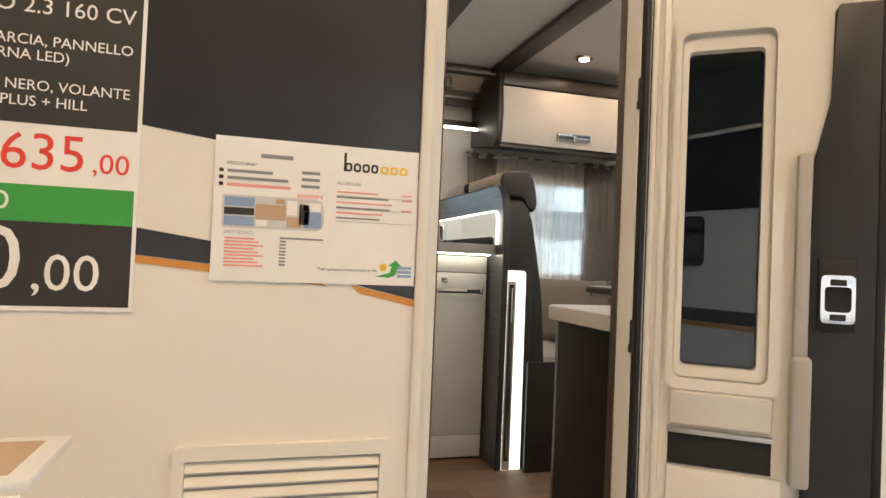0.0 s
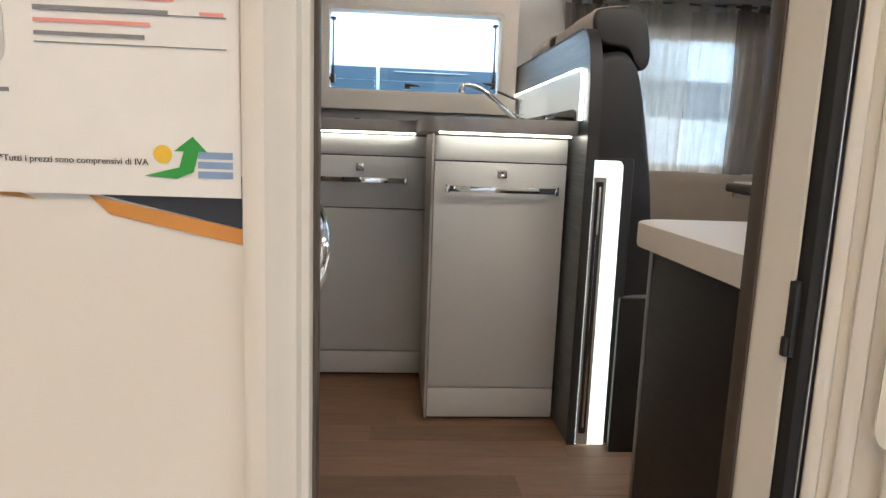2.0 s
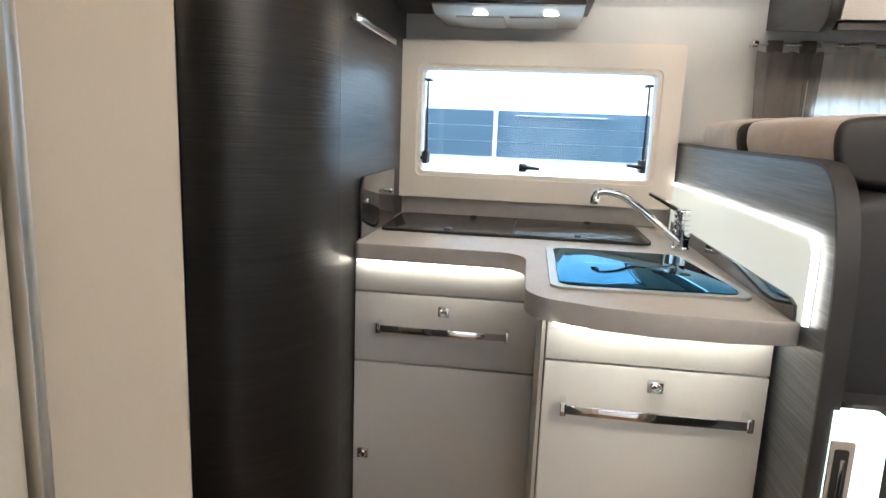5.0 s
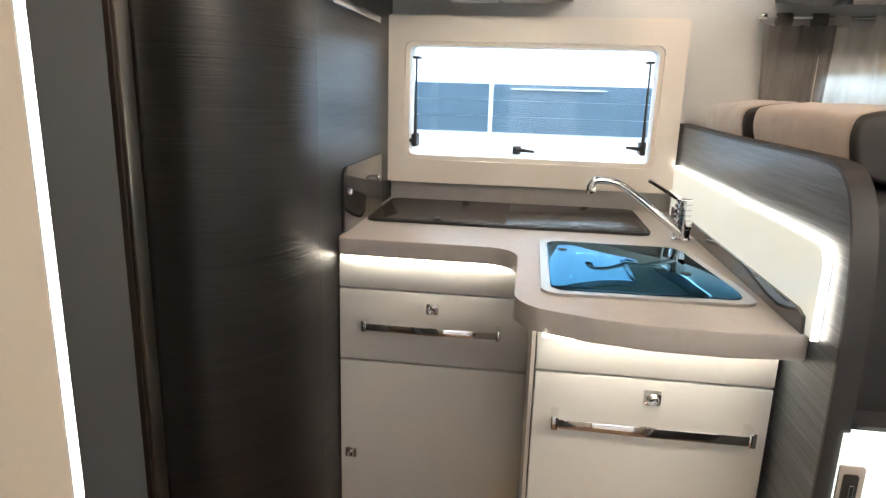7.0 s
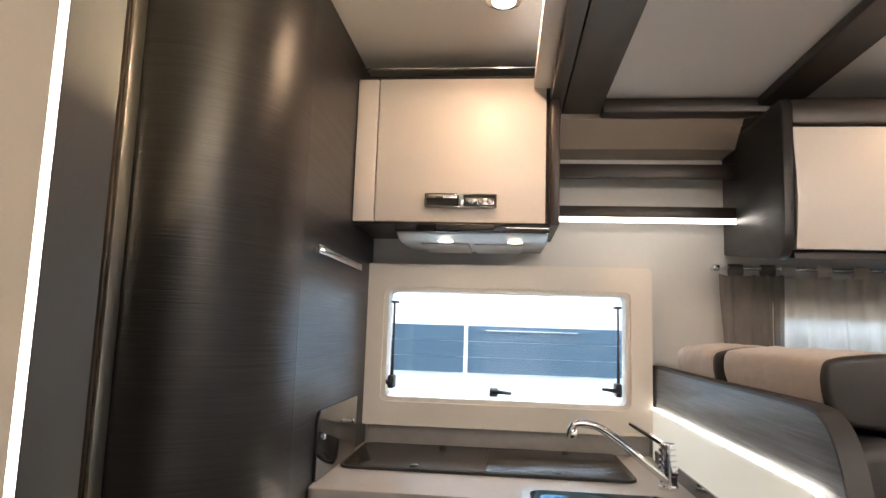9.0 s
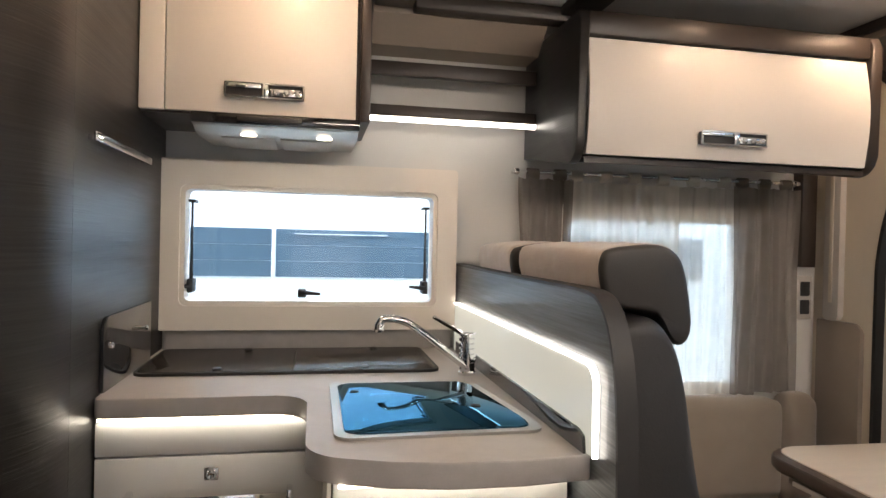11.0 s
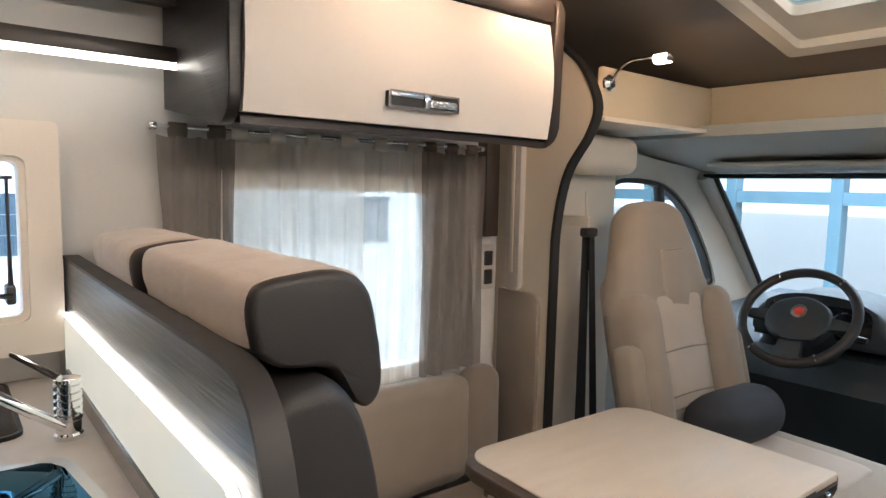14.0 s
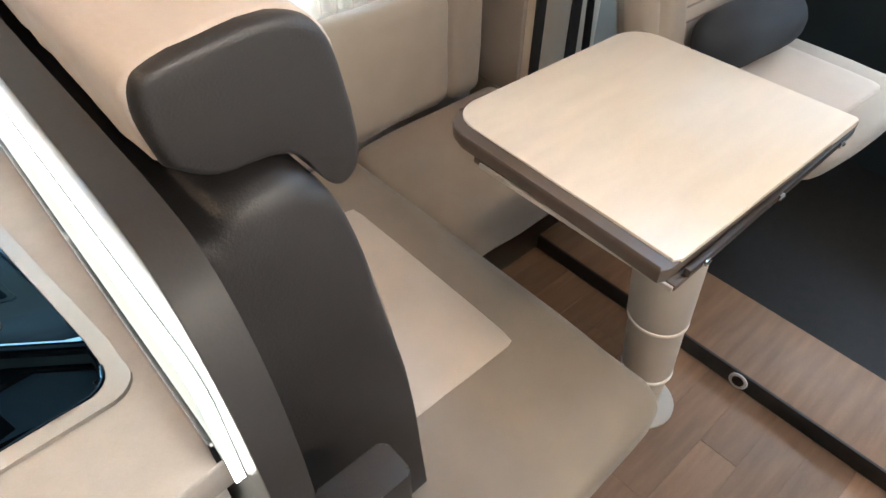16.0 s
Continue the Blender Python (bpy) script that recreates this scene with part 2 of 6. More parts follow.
M = dict(
    gelcoat=material("cream_gelcoat", (0.78, 0.74, 0.66), 0.30, vary=0.012, scale=1.2, coat=0.2),
    vinyl_black=material("black_vinyl", (0.022, 0.022, 0.026), 0.32, vary=0.15, scale=3, coat=0.2),
    vinyl_orange=material("orange_vinyl", (0.62, 0.27, 0.05), 0.35, vary=0.05),
    paper=material("paper", (0.83, 0.82, 0.79), 0.7, vary=0.03, scale=8, bump=0.15, bscale=30),
    ink=material("black_ink", (0.03, 0.028, 0.026), 0.55, vary=0.1),
    ink_grey=material("grey_ink", (0.25, 0.25, 0.26), 0.6),
    ink_red=material("red_ink", (0.75, 0.06, 0.04), 0.6, vary=0.05),
    ink_pink=material("light_red_ink", (0.80, 0.34, 0.30), 0.6),
    ink_green=material("green_ink", (0.045, 0.34, 0.06), 0.6, vary=0.06),
    ink_yellow=material("yellow_ink", (0.85, 0.55, 0.05), 0.6),
    ink_blue=material("pale_blue_ink", (0.25, 0.36, 0.55), 0.6),
    ink_pale=material("pale_grey_ink", (0.60, 0.60, 0.60), 0.6),
    ink_tan=material("tan_ink", (0.52, 0.36, 0.24), 0.6),
    wood_dark=material("dark_ribbed_wood", (0.016, 0.0145, 0.0145), 0.36, vary=0.35, scale=6, bump=0.30, grain=(5.0, 260.0, 0.5), stretch=(0.7, 0.7, 12), coat=0.0),
    # paler copy of the dark wood: reflected daylight put into its blue-grey colour
    wood_daylit=material("daylit_ribbed_wood", (0.10, 0.111, 0.12), 0.36, vary=0.35, scale=7, bump=0.30, grain=(6.0, 240.0, 0.5), stretch=(0.7, 0.7, 14), coat=0.15),
    wood_edge=material("dark_edge_band", (0.028, 0.020, 0.016), 0.40, vary=0.2, scale=8, bump=0.08, bscale=300),
    front_white=material("white_gloss_front", (0.71, 0.66, 0.61), 0.42, vary=0.02, scale=3, coat=0.08),
    front_grey=material("satin_white_front", (0.66, 0.66, 0.65), 0.38, vary=0.03, scale=4, bump=0.03, bscale=400),
    worktop=material("stone_grey_worktop", (0.44, 0.415, 0.40), 0.42, vary=0.08, scale=30, bump=0.05, bscale=500),
    wall_lining=material("pale_wall_lining", (0.64, 0.63, 0.61), 0.55, vary=0.04, scale=3, bump=0.06, bscale=350),
    wall_cream=material("cream_wall_panel", (0.56, 0.495, 0.40), 0.45, vary=0.03, scale=3, bump=0.03, bscale=300),
    frame_cream=material("cream_window_frame", (0.74, 0.69, 0.63), 0.38, vary=0.03, scale=5, bump=0.02, bscale=200),
    ceiling=material("pale_ceiling_panel", (0.70, 0.68, 0.66), 0.5, vary=0.03, scale=3, bump=0.03, bscale=300),
    chrome=material("chrome", (0.86, 0.86, 0.87), 0.07, 1.0, vary=0.02, scale=20),
    steel=material("brushed_steel", (0.62, 0.61, 0.60), 0.26, 1.0, vary=0.04, scale=30),
    alu=material("satin_aluminium", (0.66, 0.64, 0.60), 0.32, 1.0, vary=0.05, scale=20),
    black_glass=material("black_glass", (0.012, 0.012, 0.014), 0.04, vary=0.1, coat=0.5),
    sink_glass=material("blue_mirrored_glass", (0.025, 0.056, 0.092), 0.012, 1.0, vary=0.03),
    edge_dark=material("dark_grey_edge", (0.026, 0.024, 0.024), 0.5, vary=0.2, scale=8, bump=0.06, bscale=400),
    post_grey=material("grey_post_foil", (0.060, 0.062, 0.064), 0.5, vary=0.12, scale=9, bump=0.05, bscale=300),
    sink_steel=material("satin_steel", (0.46, 0.45, 0.43), 0.42, 1.0, vary=0.03, scale=20),
    table_rim=material("brown_table_rim", (0.085, 0.064, 0.050), 0.42, vary=0.15, scale=8, bump=0.06, bscale=300),
    hob_glass=material("smoked_hob_glass", (0.030, 0.026, 0.024), 0.22, vary=0.1, spec=0.12),
    black_plastic=material("black_plastic", (0.018, 0.018, 0.02), 0.42, vary=0.15, scale=20, bump=0.08, bscale=700),
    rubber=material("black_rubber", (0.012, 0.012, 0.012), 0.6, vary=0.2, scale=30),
    grey_plastic=material("grey_plastic", (0.46, 0.43, 0.40), 0.45, vary=0.04, bump=0.04, bscale=500),
    beige_plastic=material("beige_plastic", (0.62, 0.56, 0.47), 0.5, vary=0.04, bump=0.05, bscale=500),
    white_plastic=material("white_plastic", (0.74, 0.72, 0.68), 0.4, vary=0.03),
    leather=material("dark_brown_leatherette", (0.024, 0.0215, 0.021), 0.50, vary=0.14, scale=9, bump=0.22, bscale=420),
    fabric=material("beige_fabric", (0.315, 0.265, 0.215), 0.85, vary=0.08, scale=12, bump=0.4, bscale=900, sheen=0.3),
    fabric_seat=material("taupe_seat_fabric", (0.225, 0.187, 0.148), 0.85, vary=0.10, scale=10, bump=0.4, bscale=900, sheen=0.2),
    fabric_light=material("light_beige_fabric", (0.47, 0.405, 0.345), 0.85, vary=0.07, scale=12, bump=0.4, bscale=900, sheen=0.3),
    cover_fabric=material("wrinkled_beige_cover", (0.47, 0.40, 0.345), 0.85, vary=0.10, scale=9, bump=0.9, bscale=38, sheen=0.3, stretch=(1.0, 0.5, 1.4)),
    cab_cream=material("cab_cream_fascia", (0.53, 0.44, 0.31), 0.5, vary=0.04, scale=4, bump=0.04, bscale=300),
    fabric_taupe=material("taupe_fabric", (0.235, 0.195, 0.160), 0.85, vary=0.1, scale=12, bump=0.4, bscale=900, sheen=0.3),
    belt=material("black_belt_webbing", (0.006, 0.007, 0.010), 0.7, vary=0.15, scale=30, bump=0.2, bscale=900),
    fabric_navy=material("dark_navy_fabric", (0.022, 0.027, 0.036), 0.8, vary=0.15, scale=14, bump=0.3, bscale=700),
    curtain_dark=cloth("taupe_curtain_cloth", (0.30, 0.27, 0.245), 0.30),
    curtain_sheer=cloth("sheer_white_cloth", (0.80, 0.76, 0.69), 0.14),
    curtain_thin=cloth("thin_sheer_white_cloth", (0.80, 0.77, 0.70), 0.36),
    laminate=material("oak_laminate", (0.222, 0.136, 0.087), 0.55, spec=0.25, vary=0.22, scale=5, bump=0.06, bscale=90, island=0.20, stretch=(1, 9, 9)),
    floor_joint=material("dark_joint", (0.17, 0.11, 0.08), 0.7),
    table_top=material("pale_wood_table_top", (0.66, 0.58, 0.485), 0.34, vary=0.06, scale=7, bump=0.03, bscale=140, stretch=(1, 4, 1)),
    mirror=material("mirror_silver", (0.90, 0.91, 0.91), 0.01, 1.0, vary=0.0),
    pane=glass("window_acrylic", (0.86, 0.93, 0.96)),
    roof_pane=glass("blue_tinted_skylight", (0.55, 0.72, 0.84)),
    tinted=glass("smoked_acrylic", (0.16, 0.17, 0.18), 0.0, 0.08),
    led=glow("led_strip", (1.0, 0.93, 0.80), 8.0),
    led_under=glow("worktop_led_strip", (1.0, 0.90, 0.70), 22.0),
    # cream soffit board darkened to brown: its shade is in the colour
    soffit=material("shaded_soffit_panel", (0.30, 0.245, 0.195), 0.5, vary=0.06, scale=4),
    led_soft=glow("led_panel", (0.93, 1.0, 0.86), 2.1),
    led_splash=material("lit_splashback", (0.78, 0.79, 0.74), 0.18, vary=0.02, emit=(0.96, 1.0, 0.86), power=0.38),
    spot=glow("spot_lens", (1.0, 0.90, 0.72), 14.0),
    hood_lens=glow("hood_lens", (1.0, 0.90, 0.70), 5.0),
    daylight=glow("bright_distance", (0.86, 0.94, 1.0), 2.2),
    hall_floor=material("polished_concrete", (0.34, 0.33, 0.32), 0.3, vary=0.06, scale=0.7, bscale=9),
    hall_wall=material("hall_wall_paint", (0.62, 0.60, 0.57), 0.7, vary=0.05, scale=1),
    steel_paint=material("blue_grey_steel_paint", (0.12, 0.22, 0.28), 0.5, vary=0.06, scale=2),
    vehicle_white=material("white_vehicle_paint", (0.82, 0.83, 0.84), 0.25, vary=0.02, scale=2, coat=0.3),
    vehicle_blue=material("slate_blue_stripe", (0.066, 0.107, 0.148), 0.35, vary=0.08, scale=2),
    tyre=material("tyre_rubber", (0.02, 0.02, 0.02), 0.75, vary=0.2, scale=20),
    carpet=material("black_cab_carpet", (0.007, 0.008, 0.010), 0.9, vary=0.3, scale=40, bump=0.5, bscale=700),
    dash=material("dark_dash_plastic", (0.016, 0.026, 0.034), 0.55, vary=0.15, scale=14, bump=0.15, bscale=500),
    headliner=material("grey_headliner", (0.37, 0.37, 0.335), 0.85, vary=0.05, scale=8, bump=0.2, bscale=700),
    roof_dark=material("brown_roof_lining", (0.15, 0.122, 0.10), 0.5, vary=0.12, scale=4, bump=0.1, bscale=400),
)

M["sink_glass"].node_tree.nodes["Principled BSDF"].inputs["Specular Tint"].default_value = (0.55, 0.80, 1.0, 1)

# ---- building helpers ----


def thing(name, loc, label, category, group="", kind=""):
    ob = new(name)
    ob.location = loc
    ob.empty_display_size = 0.05
    return tagged(ob, label, category, group, kind)


def part(name, bm, mat, parent=None, label="", smooth=True, at=None):
    """Links a bmesh as one mesh object under a thing or under a part."""
    me = bpy.data.meshes.new(name)
    bmesh.ops.recalc_face_normals(bm, faces=bm.faces[:])
    bm.to_mesh(me)
    bm.free()
    me.materials.append(M[mat] if isinstance(mat, str) else mat)
    if smooth:
        me.shade_smooth()
        me.set_sharp_from_angle(angle=radians(34))
    ob = new(name, me)
    if parent is not None:
        ob.parent = parent
        if parent.type == "EMPTY":
            ob.matrix_parent_inverse = Matrix.Translation(parent.location).inverted()
    if label:
        ob["label"] = label
    return ob


def whole(name, bm, mat, label, category, group="", kind="", smooth=True):
    """A top-level thing that is one mesh."""
    return tagged(part(name, bm, mat, None, "", smooth), label, category, group, kind)


def box(x0, x1, y0, y1, z0, z1, bev=0.0, seg=2):
    bm = bmesh.new()
    bmesh.ops.create_cube(bm, size=1.0, matrix=Matrix.LocRotScale(((x0 + x1) / 2, (y0 + y1) / 2, (z0 + z1) / 2), None,
                                                                  (abs(x1 - x0), abs(y1 - y0), abs(z1 - z0))))
    if bev:
        bmesh.ops.bevel(bm, geom=bm.edges[:], offset=bev, segments=seg, affect="EDGES", profile=0.5)
    return bm


AX = {"x": lambda a, p, q: (a, p, q), "y": lambda a, p, q: (p, a, q), "z": lambda a, p, q: (p, q, a)}


def prism(pts, axis, a0, a1, bev=0.0, seg=2):
    """Polygon pts, extruded along axis from a0 to a1. The pairs are the other two axes in order."""
    bm = bmesh.new()
    f = AX[axis]
    lo = [bm.verts.new(f(a0, *p)) for p in pts]
    hi = [bm.verts.new(f(a1, *p)) for p in pts]
    n = len(pts)
    c0, c1 = bm.faces.new(lo), bm.faces.new(hi[::-1])
    for i in range(n):
        bm.faces.new((lo[i], hi[i], hi[(i + 1) % n], lo[(i + 1) % n]))
    if bev:
        bmesh.ops.bevel(bm, geom=list(set(c0.edges[:] + c1.edges[:])), offset=bev, segments=seg, affect="EDGES", profile=0.5)
    return bm


def arc(cx, cy, r, a0, a1, n=6, ry=None):
    ry = ry or r
    return [(cx + r * math.cos(radians(a0 + (a1 - a0) * i / n)), cy + ry * math.sin(radians(a0 + (a1 - a0) * i / n))) for i in range(n + 1)]


def rrect(x0, x1, y0, y1, r, n=5):
    if not isinstance(r, (tuple, list)):
        r = (r, r, r, r)
    return (arc(x1 - r[0], y1 - r[0], r[0], 0, 90, n) + arc(x0 + r[1], y1 - r[1], r[1], 90, 180, n)
            + arc(x0 + r[2], y0 + r[2], r[2], 180, 270, n) + arc(x1 - r[3], y0 + r[3], r[3], 270, 360, n))


def ring(outer, inner, axis, a0, a1):
    """A flat frame between two outlines with the same number of points."""
    bm = bmesh.new()
    f = AX[axis]
    rows = [[bm.verts.new(f(a, *p)) for p in pts] for a, pts in ((a0, outer), (a0, inner), (a1, inner), (a1, outer))]
    n = len(outer)
    for k in range(4):
        for i in range(n):
            j = (i + 1) % n
            bm.faces.new((rows[k][i], rows[k][j], rows[(k + 1) % 4][j], rows[(k + 1) % 4][i]))
    return bm


def smoothed(pts, n=8):
    """Catmull-Rom curve through pts."""
    v = [Vector(p) for p in pts]
    v = [v[0] * 2 - v[1]] + v + [v[-1] * 2 - v[-2]]
    out = []
    for i in range(1, len(v) - 2):
        a, b, c, d = v[i - 1:i + 3]
        for k in range(n):
            t = k / n
            out.append(0.5 * ((2 * b) + (c - a) * t + (2 * a - 5 * b + 4 * c - d) * t * t + (3 * b - a - 3 * c + d) * t ** 3))
    out.append(v[-2])
    return out


def tube(pts, r, seg=10, bm=None, flat=1.0):
    """A round bar along pts; r may be a list."""
    bm = bm or bmesh.new()
    pts = [Vector(p) for p in pts]
    rs = r if isinstance(r, (list, tuple)) else [r] * len(pts)
    rows = []
    up = Vector((0.13, 0.21, 0.97)).normalized()
    for i, p in enumerate(pts):
        d = (pts[min(i + 1, len(pts) - 1)] - pts[max(i - 1, 0)]).normalized()
        s = d.cross(up)
        s = (s if s.length > 0.05 else d.cross(Vector((1, 0, 0)))).normalized()
        u = s.cross(d).normalized()
        rows.append([bm.verts.new(p + (s * math.cos(2 * math.pi * k / seg) + u * flat * math.sin(2 * math.pi * k / seg)) * rs[i]) for k in range(seg)])
    for a, b in zip(rows, rows[1:]):
        for k in range(seg):
            bm.faces.new((a[k], a[(k + 1) % seg], b[(k + 1) % seg], b[k]))
    bm.faces.new(rows[0][::-1])
    bm.faces.new(rows[-1])
    return bm


def lathe(profile, seg=24, m=None):
    """Turns (radius, height) pairs round z."""
    bm = bmesh.new()
    rows = [[bm.verts.new((r * math.cos(2 * math.pi * k / seg), r * math.sin(2 * math.pi * k / seg), z)) for k in range(seg)] for r, z in profile]
    for a, b in zip(rows, rows[1:]):
        for k in range(seg):
            bm.faces.new((a[k], a[(k + 1) % seg], b[(k + 1) % seg], b[k]))
    bm.faces.new(rows[0][::-1])
    bm.faces.new(rows[-1])
    if m:
        bm.transform(m)
    return bm


def cushion(x0, x1, y0, y1, z0, z1, r, puff=0.0, n=10, wob=0.0, m=None):
    """A padded block with round edges; puff swells its faces, wob dents it softly."""
    bm = bmesh.new()
    bmesh.ops.create_cube(bm, size=2.0)
    bmesh.ops.subdivide_edges(bm, edges=bm.edges[:], cuts=n, use_grid_fill=True)
    c = Vector(((x0 + x1) / 2, (y0 + y1) / 2, (z0 + z1) / 2))
    h = Vector(((x1 - x0) / 2, (y1 - y0) / 2, (z1 - z0) / 2))
    for v in bm.verts:
        q = Vector([math.copysign(abs(t) ** 0.7, t) for t in v.co])
        p = Vector((q.x * h.x, q.y * h.y, q.z * h.z))
        core = Vector([max(-h[i] + r, min(h[i] - r, p[i])) for i in range(3)])
        d = p - core
        if d.length > 1e-6:
            p = core + d.normalized() * min(r, d.length)
        w = [math.cos(math.pi / 2 * min(1, abs(q[i]))) for i in range(3)]
        p.x += math.copysign(puff * w[1] * w[2], q.x) * (abs(q.x) > 0.6)
        p.y += math.copysign(puff * w[0] * w[2], q.y) * (abs(q.y) > 0.6)
        p.z += math.copysign(puff * w[0] * w[1], q.z) * (abs(q.z) > 0.6)
        if wob:
            p += noise.noise_vector((p + c) * 9) * wob
        v.co = p + c
    if m:
        bm.transform(m)
    return bm


def padded(profile, y0, y1, r, n=18, wob=0.0, grain=16.0):
    """A padded bar along y with the closed outline profile (x, z): ends rounded by r, the skin softly wrinkled by wob."""
    bm = bmesh.new()
    cx, cz = sum(p[0] for p in profile) / len(profile), sum(p[1] for p in profile) / len(profile)
    ends = [(r * (1 - math.cos(radians(a))), r * (1 - math.sin(radians(a)))) for a in (0, 22, 45, 68)]
    rows = [(y0 + d, i) for d, i in ends] + [(y0 + r + (y1 - y0 - 2 * r) * k / n, 0.0) for k in range(n + 1)] + [(y1 - d, i) for d, i in ends[::-1]]
    made = []
    for y, inset in rows:
        col = []
        for x, z in profile:
            d = Vector((x - cx, 0, z - cz))
            q = Vector((x, y, z)) - d.normalized() * min(inset, 0.6 * d.length)
            if wob:
                q += d.normalized() * wob * (noise.noise(Vector((q.x * grain, q.y * grain * 0.6, q.z * grain))) + 0.5 * noise.noise(Vector((q.x, q.y * 0.5, q.z)) * grain * 3.1))
            col.append(bm.verts.new(q))
        made.append(col)
    m = len(profile)
    for a, b in zip(made, made[1:]):
        for k in range(m):
            bm.faces.new((a[k], a[(k + 1) % m], b[(k + 1) % m], b[k]))
    bm.faces.new(made[0][::-1])
    bm.faces.new(made[-1])
    return bm


def wall_cells(axis, a0, a1, u0, u1, z0, z1, holes):
    """A wall slab with rectangular holes (u0, u1, z0, z1) that go through it."""
    us = sorted({u0, u1, *[h[i] for h in holes for i in (0, 1)]})
    zs = sorted({z0, z1, *[h[i] for h in holes for i in (2, 3)]})
    bm = bmesh.new()
    solid = lambda i, j: (0 <= i < len(us) - 1 and 0 <= j < len(zs) - 1 and not any(
        h[0] <= (us[i] + us[i + 1]) / 2 <= h[1] and h[2] <= (zs[j] + zs[j + 1]) / 2 <= h[3] for h in holes))
    f = AX[axis]
    cache = {}

    def vert(a, i, j):
        if (a, i, j) not in cache:
            cache[(a, i, j)] = bm.verts.new(f(a, us[i], zs[j]))
        return cache[(a, i, j)]
    for i in range(len(us) - 1):
        for j in range(len(zs) - 1):
            if not solid(i, j):
                continue
            for a in (a0, a1):
                bm.faces.new((vert(a, i, j), vert(a, i + 1, j), vert(a, i + 1, j + 1), vert(a, i, j + 1)))
            for di, dj, e in ((-1, 0, ((i, j), (i, j + 1))), (1, 0, ((i + 1, j), (i + 1, j + 1))), (0, -1, ((i, j), (i + 1, j))), (0, 1, ((i, j + 1), (i + 1, j + 1)))):
                if not solid(i + di, j + dj):
                    p, q = e
                    bm.faces.new((vert(a0, *p), vert(a0, *q), vert(a1, *q), vert(a1, *p)))
    return bm


def writing(name, text, m, height, mat, parent, align="LEFT"):
    """Flat letters as a mesh, in the plane that m gives (x to the right, y up)."""
    cu = bpy.data.curves.new(name, "FONT")
    cu.body, cu.size, cu.align_x, cu.extrude, cu.resolution_u = text, height / 0.70, align, 0.0003, 3
    tmp = new("letters", cu)
    me = bpy.data.meshes.new_from_object(tmp.evaluated_get(bpy.context.evaluated_depsgraph_get()))
    bpy.data.objects.remove(tmp)
    bm = bmesh.new()
    bm.from_mesh(me)
    bpy.data.meshes.remove(me)
    bm.transform(m)
    return part(name, bm, mat, parent, smooth=False)

F0 = 0.60  # cabin floor above the hall floor

# ---- large structure ----
whole("ground", box(-400, 400, -400, 400, -0.05, 0.0), "hall_floor", "grey polished concrete hall floor", "floor", kind="structure")
whole("floor", box(-1.6, 1.90, 0.036, 2.2, F0 - 0.06, F0 - 0.003), "floor_joint", "wood-look laminate floor of the motorhome", "floor", kind="structure")
whole("floor_cab", box(1.90, 3.6, 0.0, 2.2, F0 - 0.06, F0 + 0.03), "carpet", "black carpet of the driver's cab", "floor", kind="structure")

whole("wall_entry", wall_cells("y", 0.0, 0.035, -3.4, 1.9, 0.42, 2.85, [(-0.045, 0.470, 0.58, 2.42)]), "gelcoat",
                "cream gelcoat side wall of the motorhome with an entry opening", "wall", kind="structure", smooth=False)
whole("wall_window_side", wall_cells("y", 2.2, 2.236, -3.4, 1.9, 0.42, 2.85, [(-0.204, 0.507, 1.648, 1.967), (0.94, 1.56, 1.38, 1.92)]), "wall_lining",
      "pale lined wall with two windows", "wall", kind="structure", smooth=False)
whole("wall_rear", box(-3.4, -3.36, 0.036, 2.2, 0.42, 2.85), "wall_lining", "pale rear wall of the motorhome", "wall", kind="structure")
whole("ceiling", box(-3.36, 0.32, 0.036, 2.2, 2.605, 2.66), "ceiling", "pale ceiling panel over the kitchen", "ceiling", kind="structure")
whole("ceiling_living", box(0.32, 1.74, 0.036, 2.2, 2.50, 2.54), "ceiling", "pale lowered ceiling over the seats", "ceiling", kind="structure")
whole("roof", box(-3.4, 1.9, 0.0, 2.236, 2.851, 2.90), "gelcoat", "cream motorhome roof", "roof", kind="structure")

# ceiling beams
for nm, b in (("ceiling_beam", (0.262, 0.300, 0.04, 2.19, 2.470, 2.604)), ("ceiling_beam", (0.301, 0.408, 0.04, 2.005, 2.470, 2.499)),
              ("ceiling_beam", (0.815, 0.915, 0.04, 1.951, 2.472, 2.499)), ("ceiling_beam", (0.409, 1.739, 1.952, 2.010, 2.458, 2.499)),
              ("ceiling_beam", (1.715, 1.739, 0.04, 1.951, 2.47, 2.499))):
    whole(nm, box(*b, 0.006), "wood_edge", "dark brown wooden ceiling beam", "beam", kind="structure")

# outside paint bands on the entry wall
t = thing("paint_band", (-1.2, -0.002, 1.4), "black and orange vinyl bands on the cream side wall", "decal", kind="structure")
part("black_field", prism([(-3.4, 2.84), (-3.4, 1.99), (-0.598, 1.66), (-0.05, 1.594), (-0.05, 2.84)], "y", -0.0015, -0.0002), "vinyl_black", t, smooth=False)
part("black_band", prism([(-2.5, 1.71), (-0.60, 1.467), (-0.30, 1.424), (-0.26, 1.385), (-0.60, 1.416), (-2.5, 1.62)], "y", -0.0015, -0.0002), "vinyl_black", t, smooth=False)
part("orange_band", prism([(-2.5, 1.62), (-0.60, 1.4155), (-0.27, 1.382), (-0.235, 1.366), (-0.60, 1.401), (-2.5, 1.60)], "y", -0.0015, -0.0002), "vinyl_orange", t, smooth=False)
part("black_wedge", prism([(-0.20, 1.376), (-0.052, 1.392), (-0.052, 1.343)], "y", -0.0015, -0.0002), "vinyl_black", t, smooth=False)
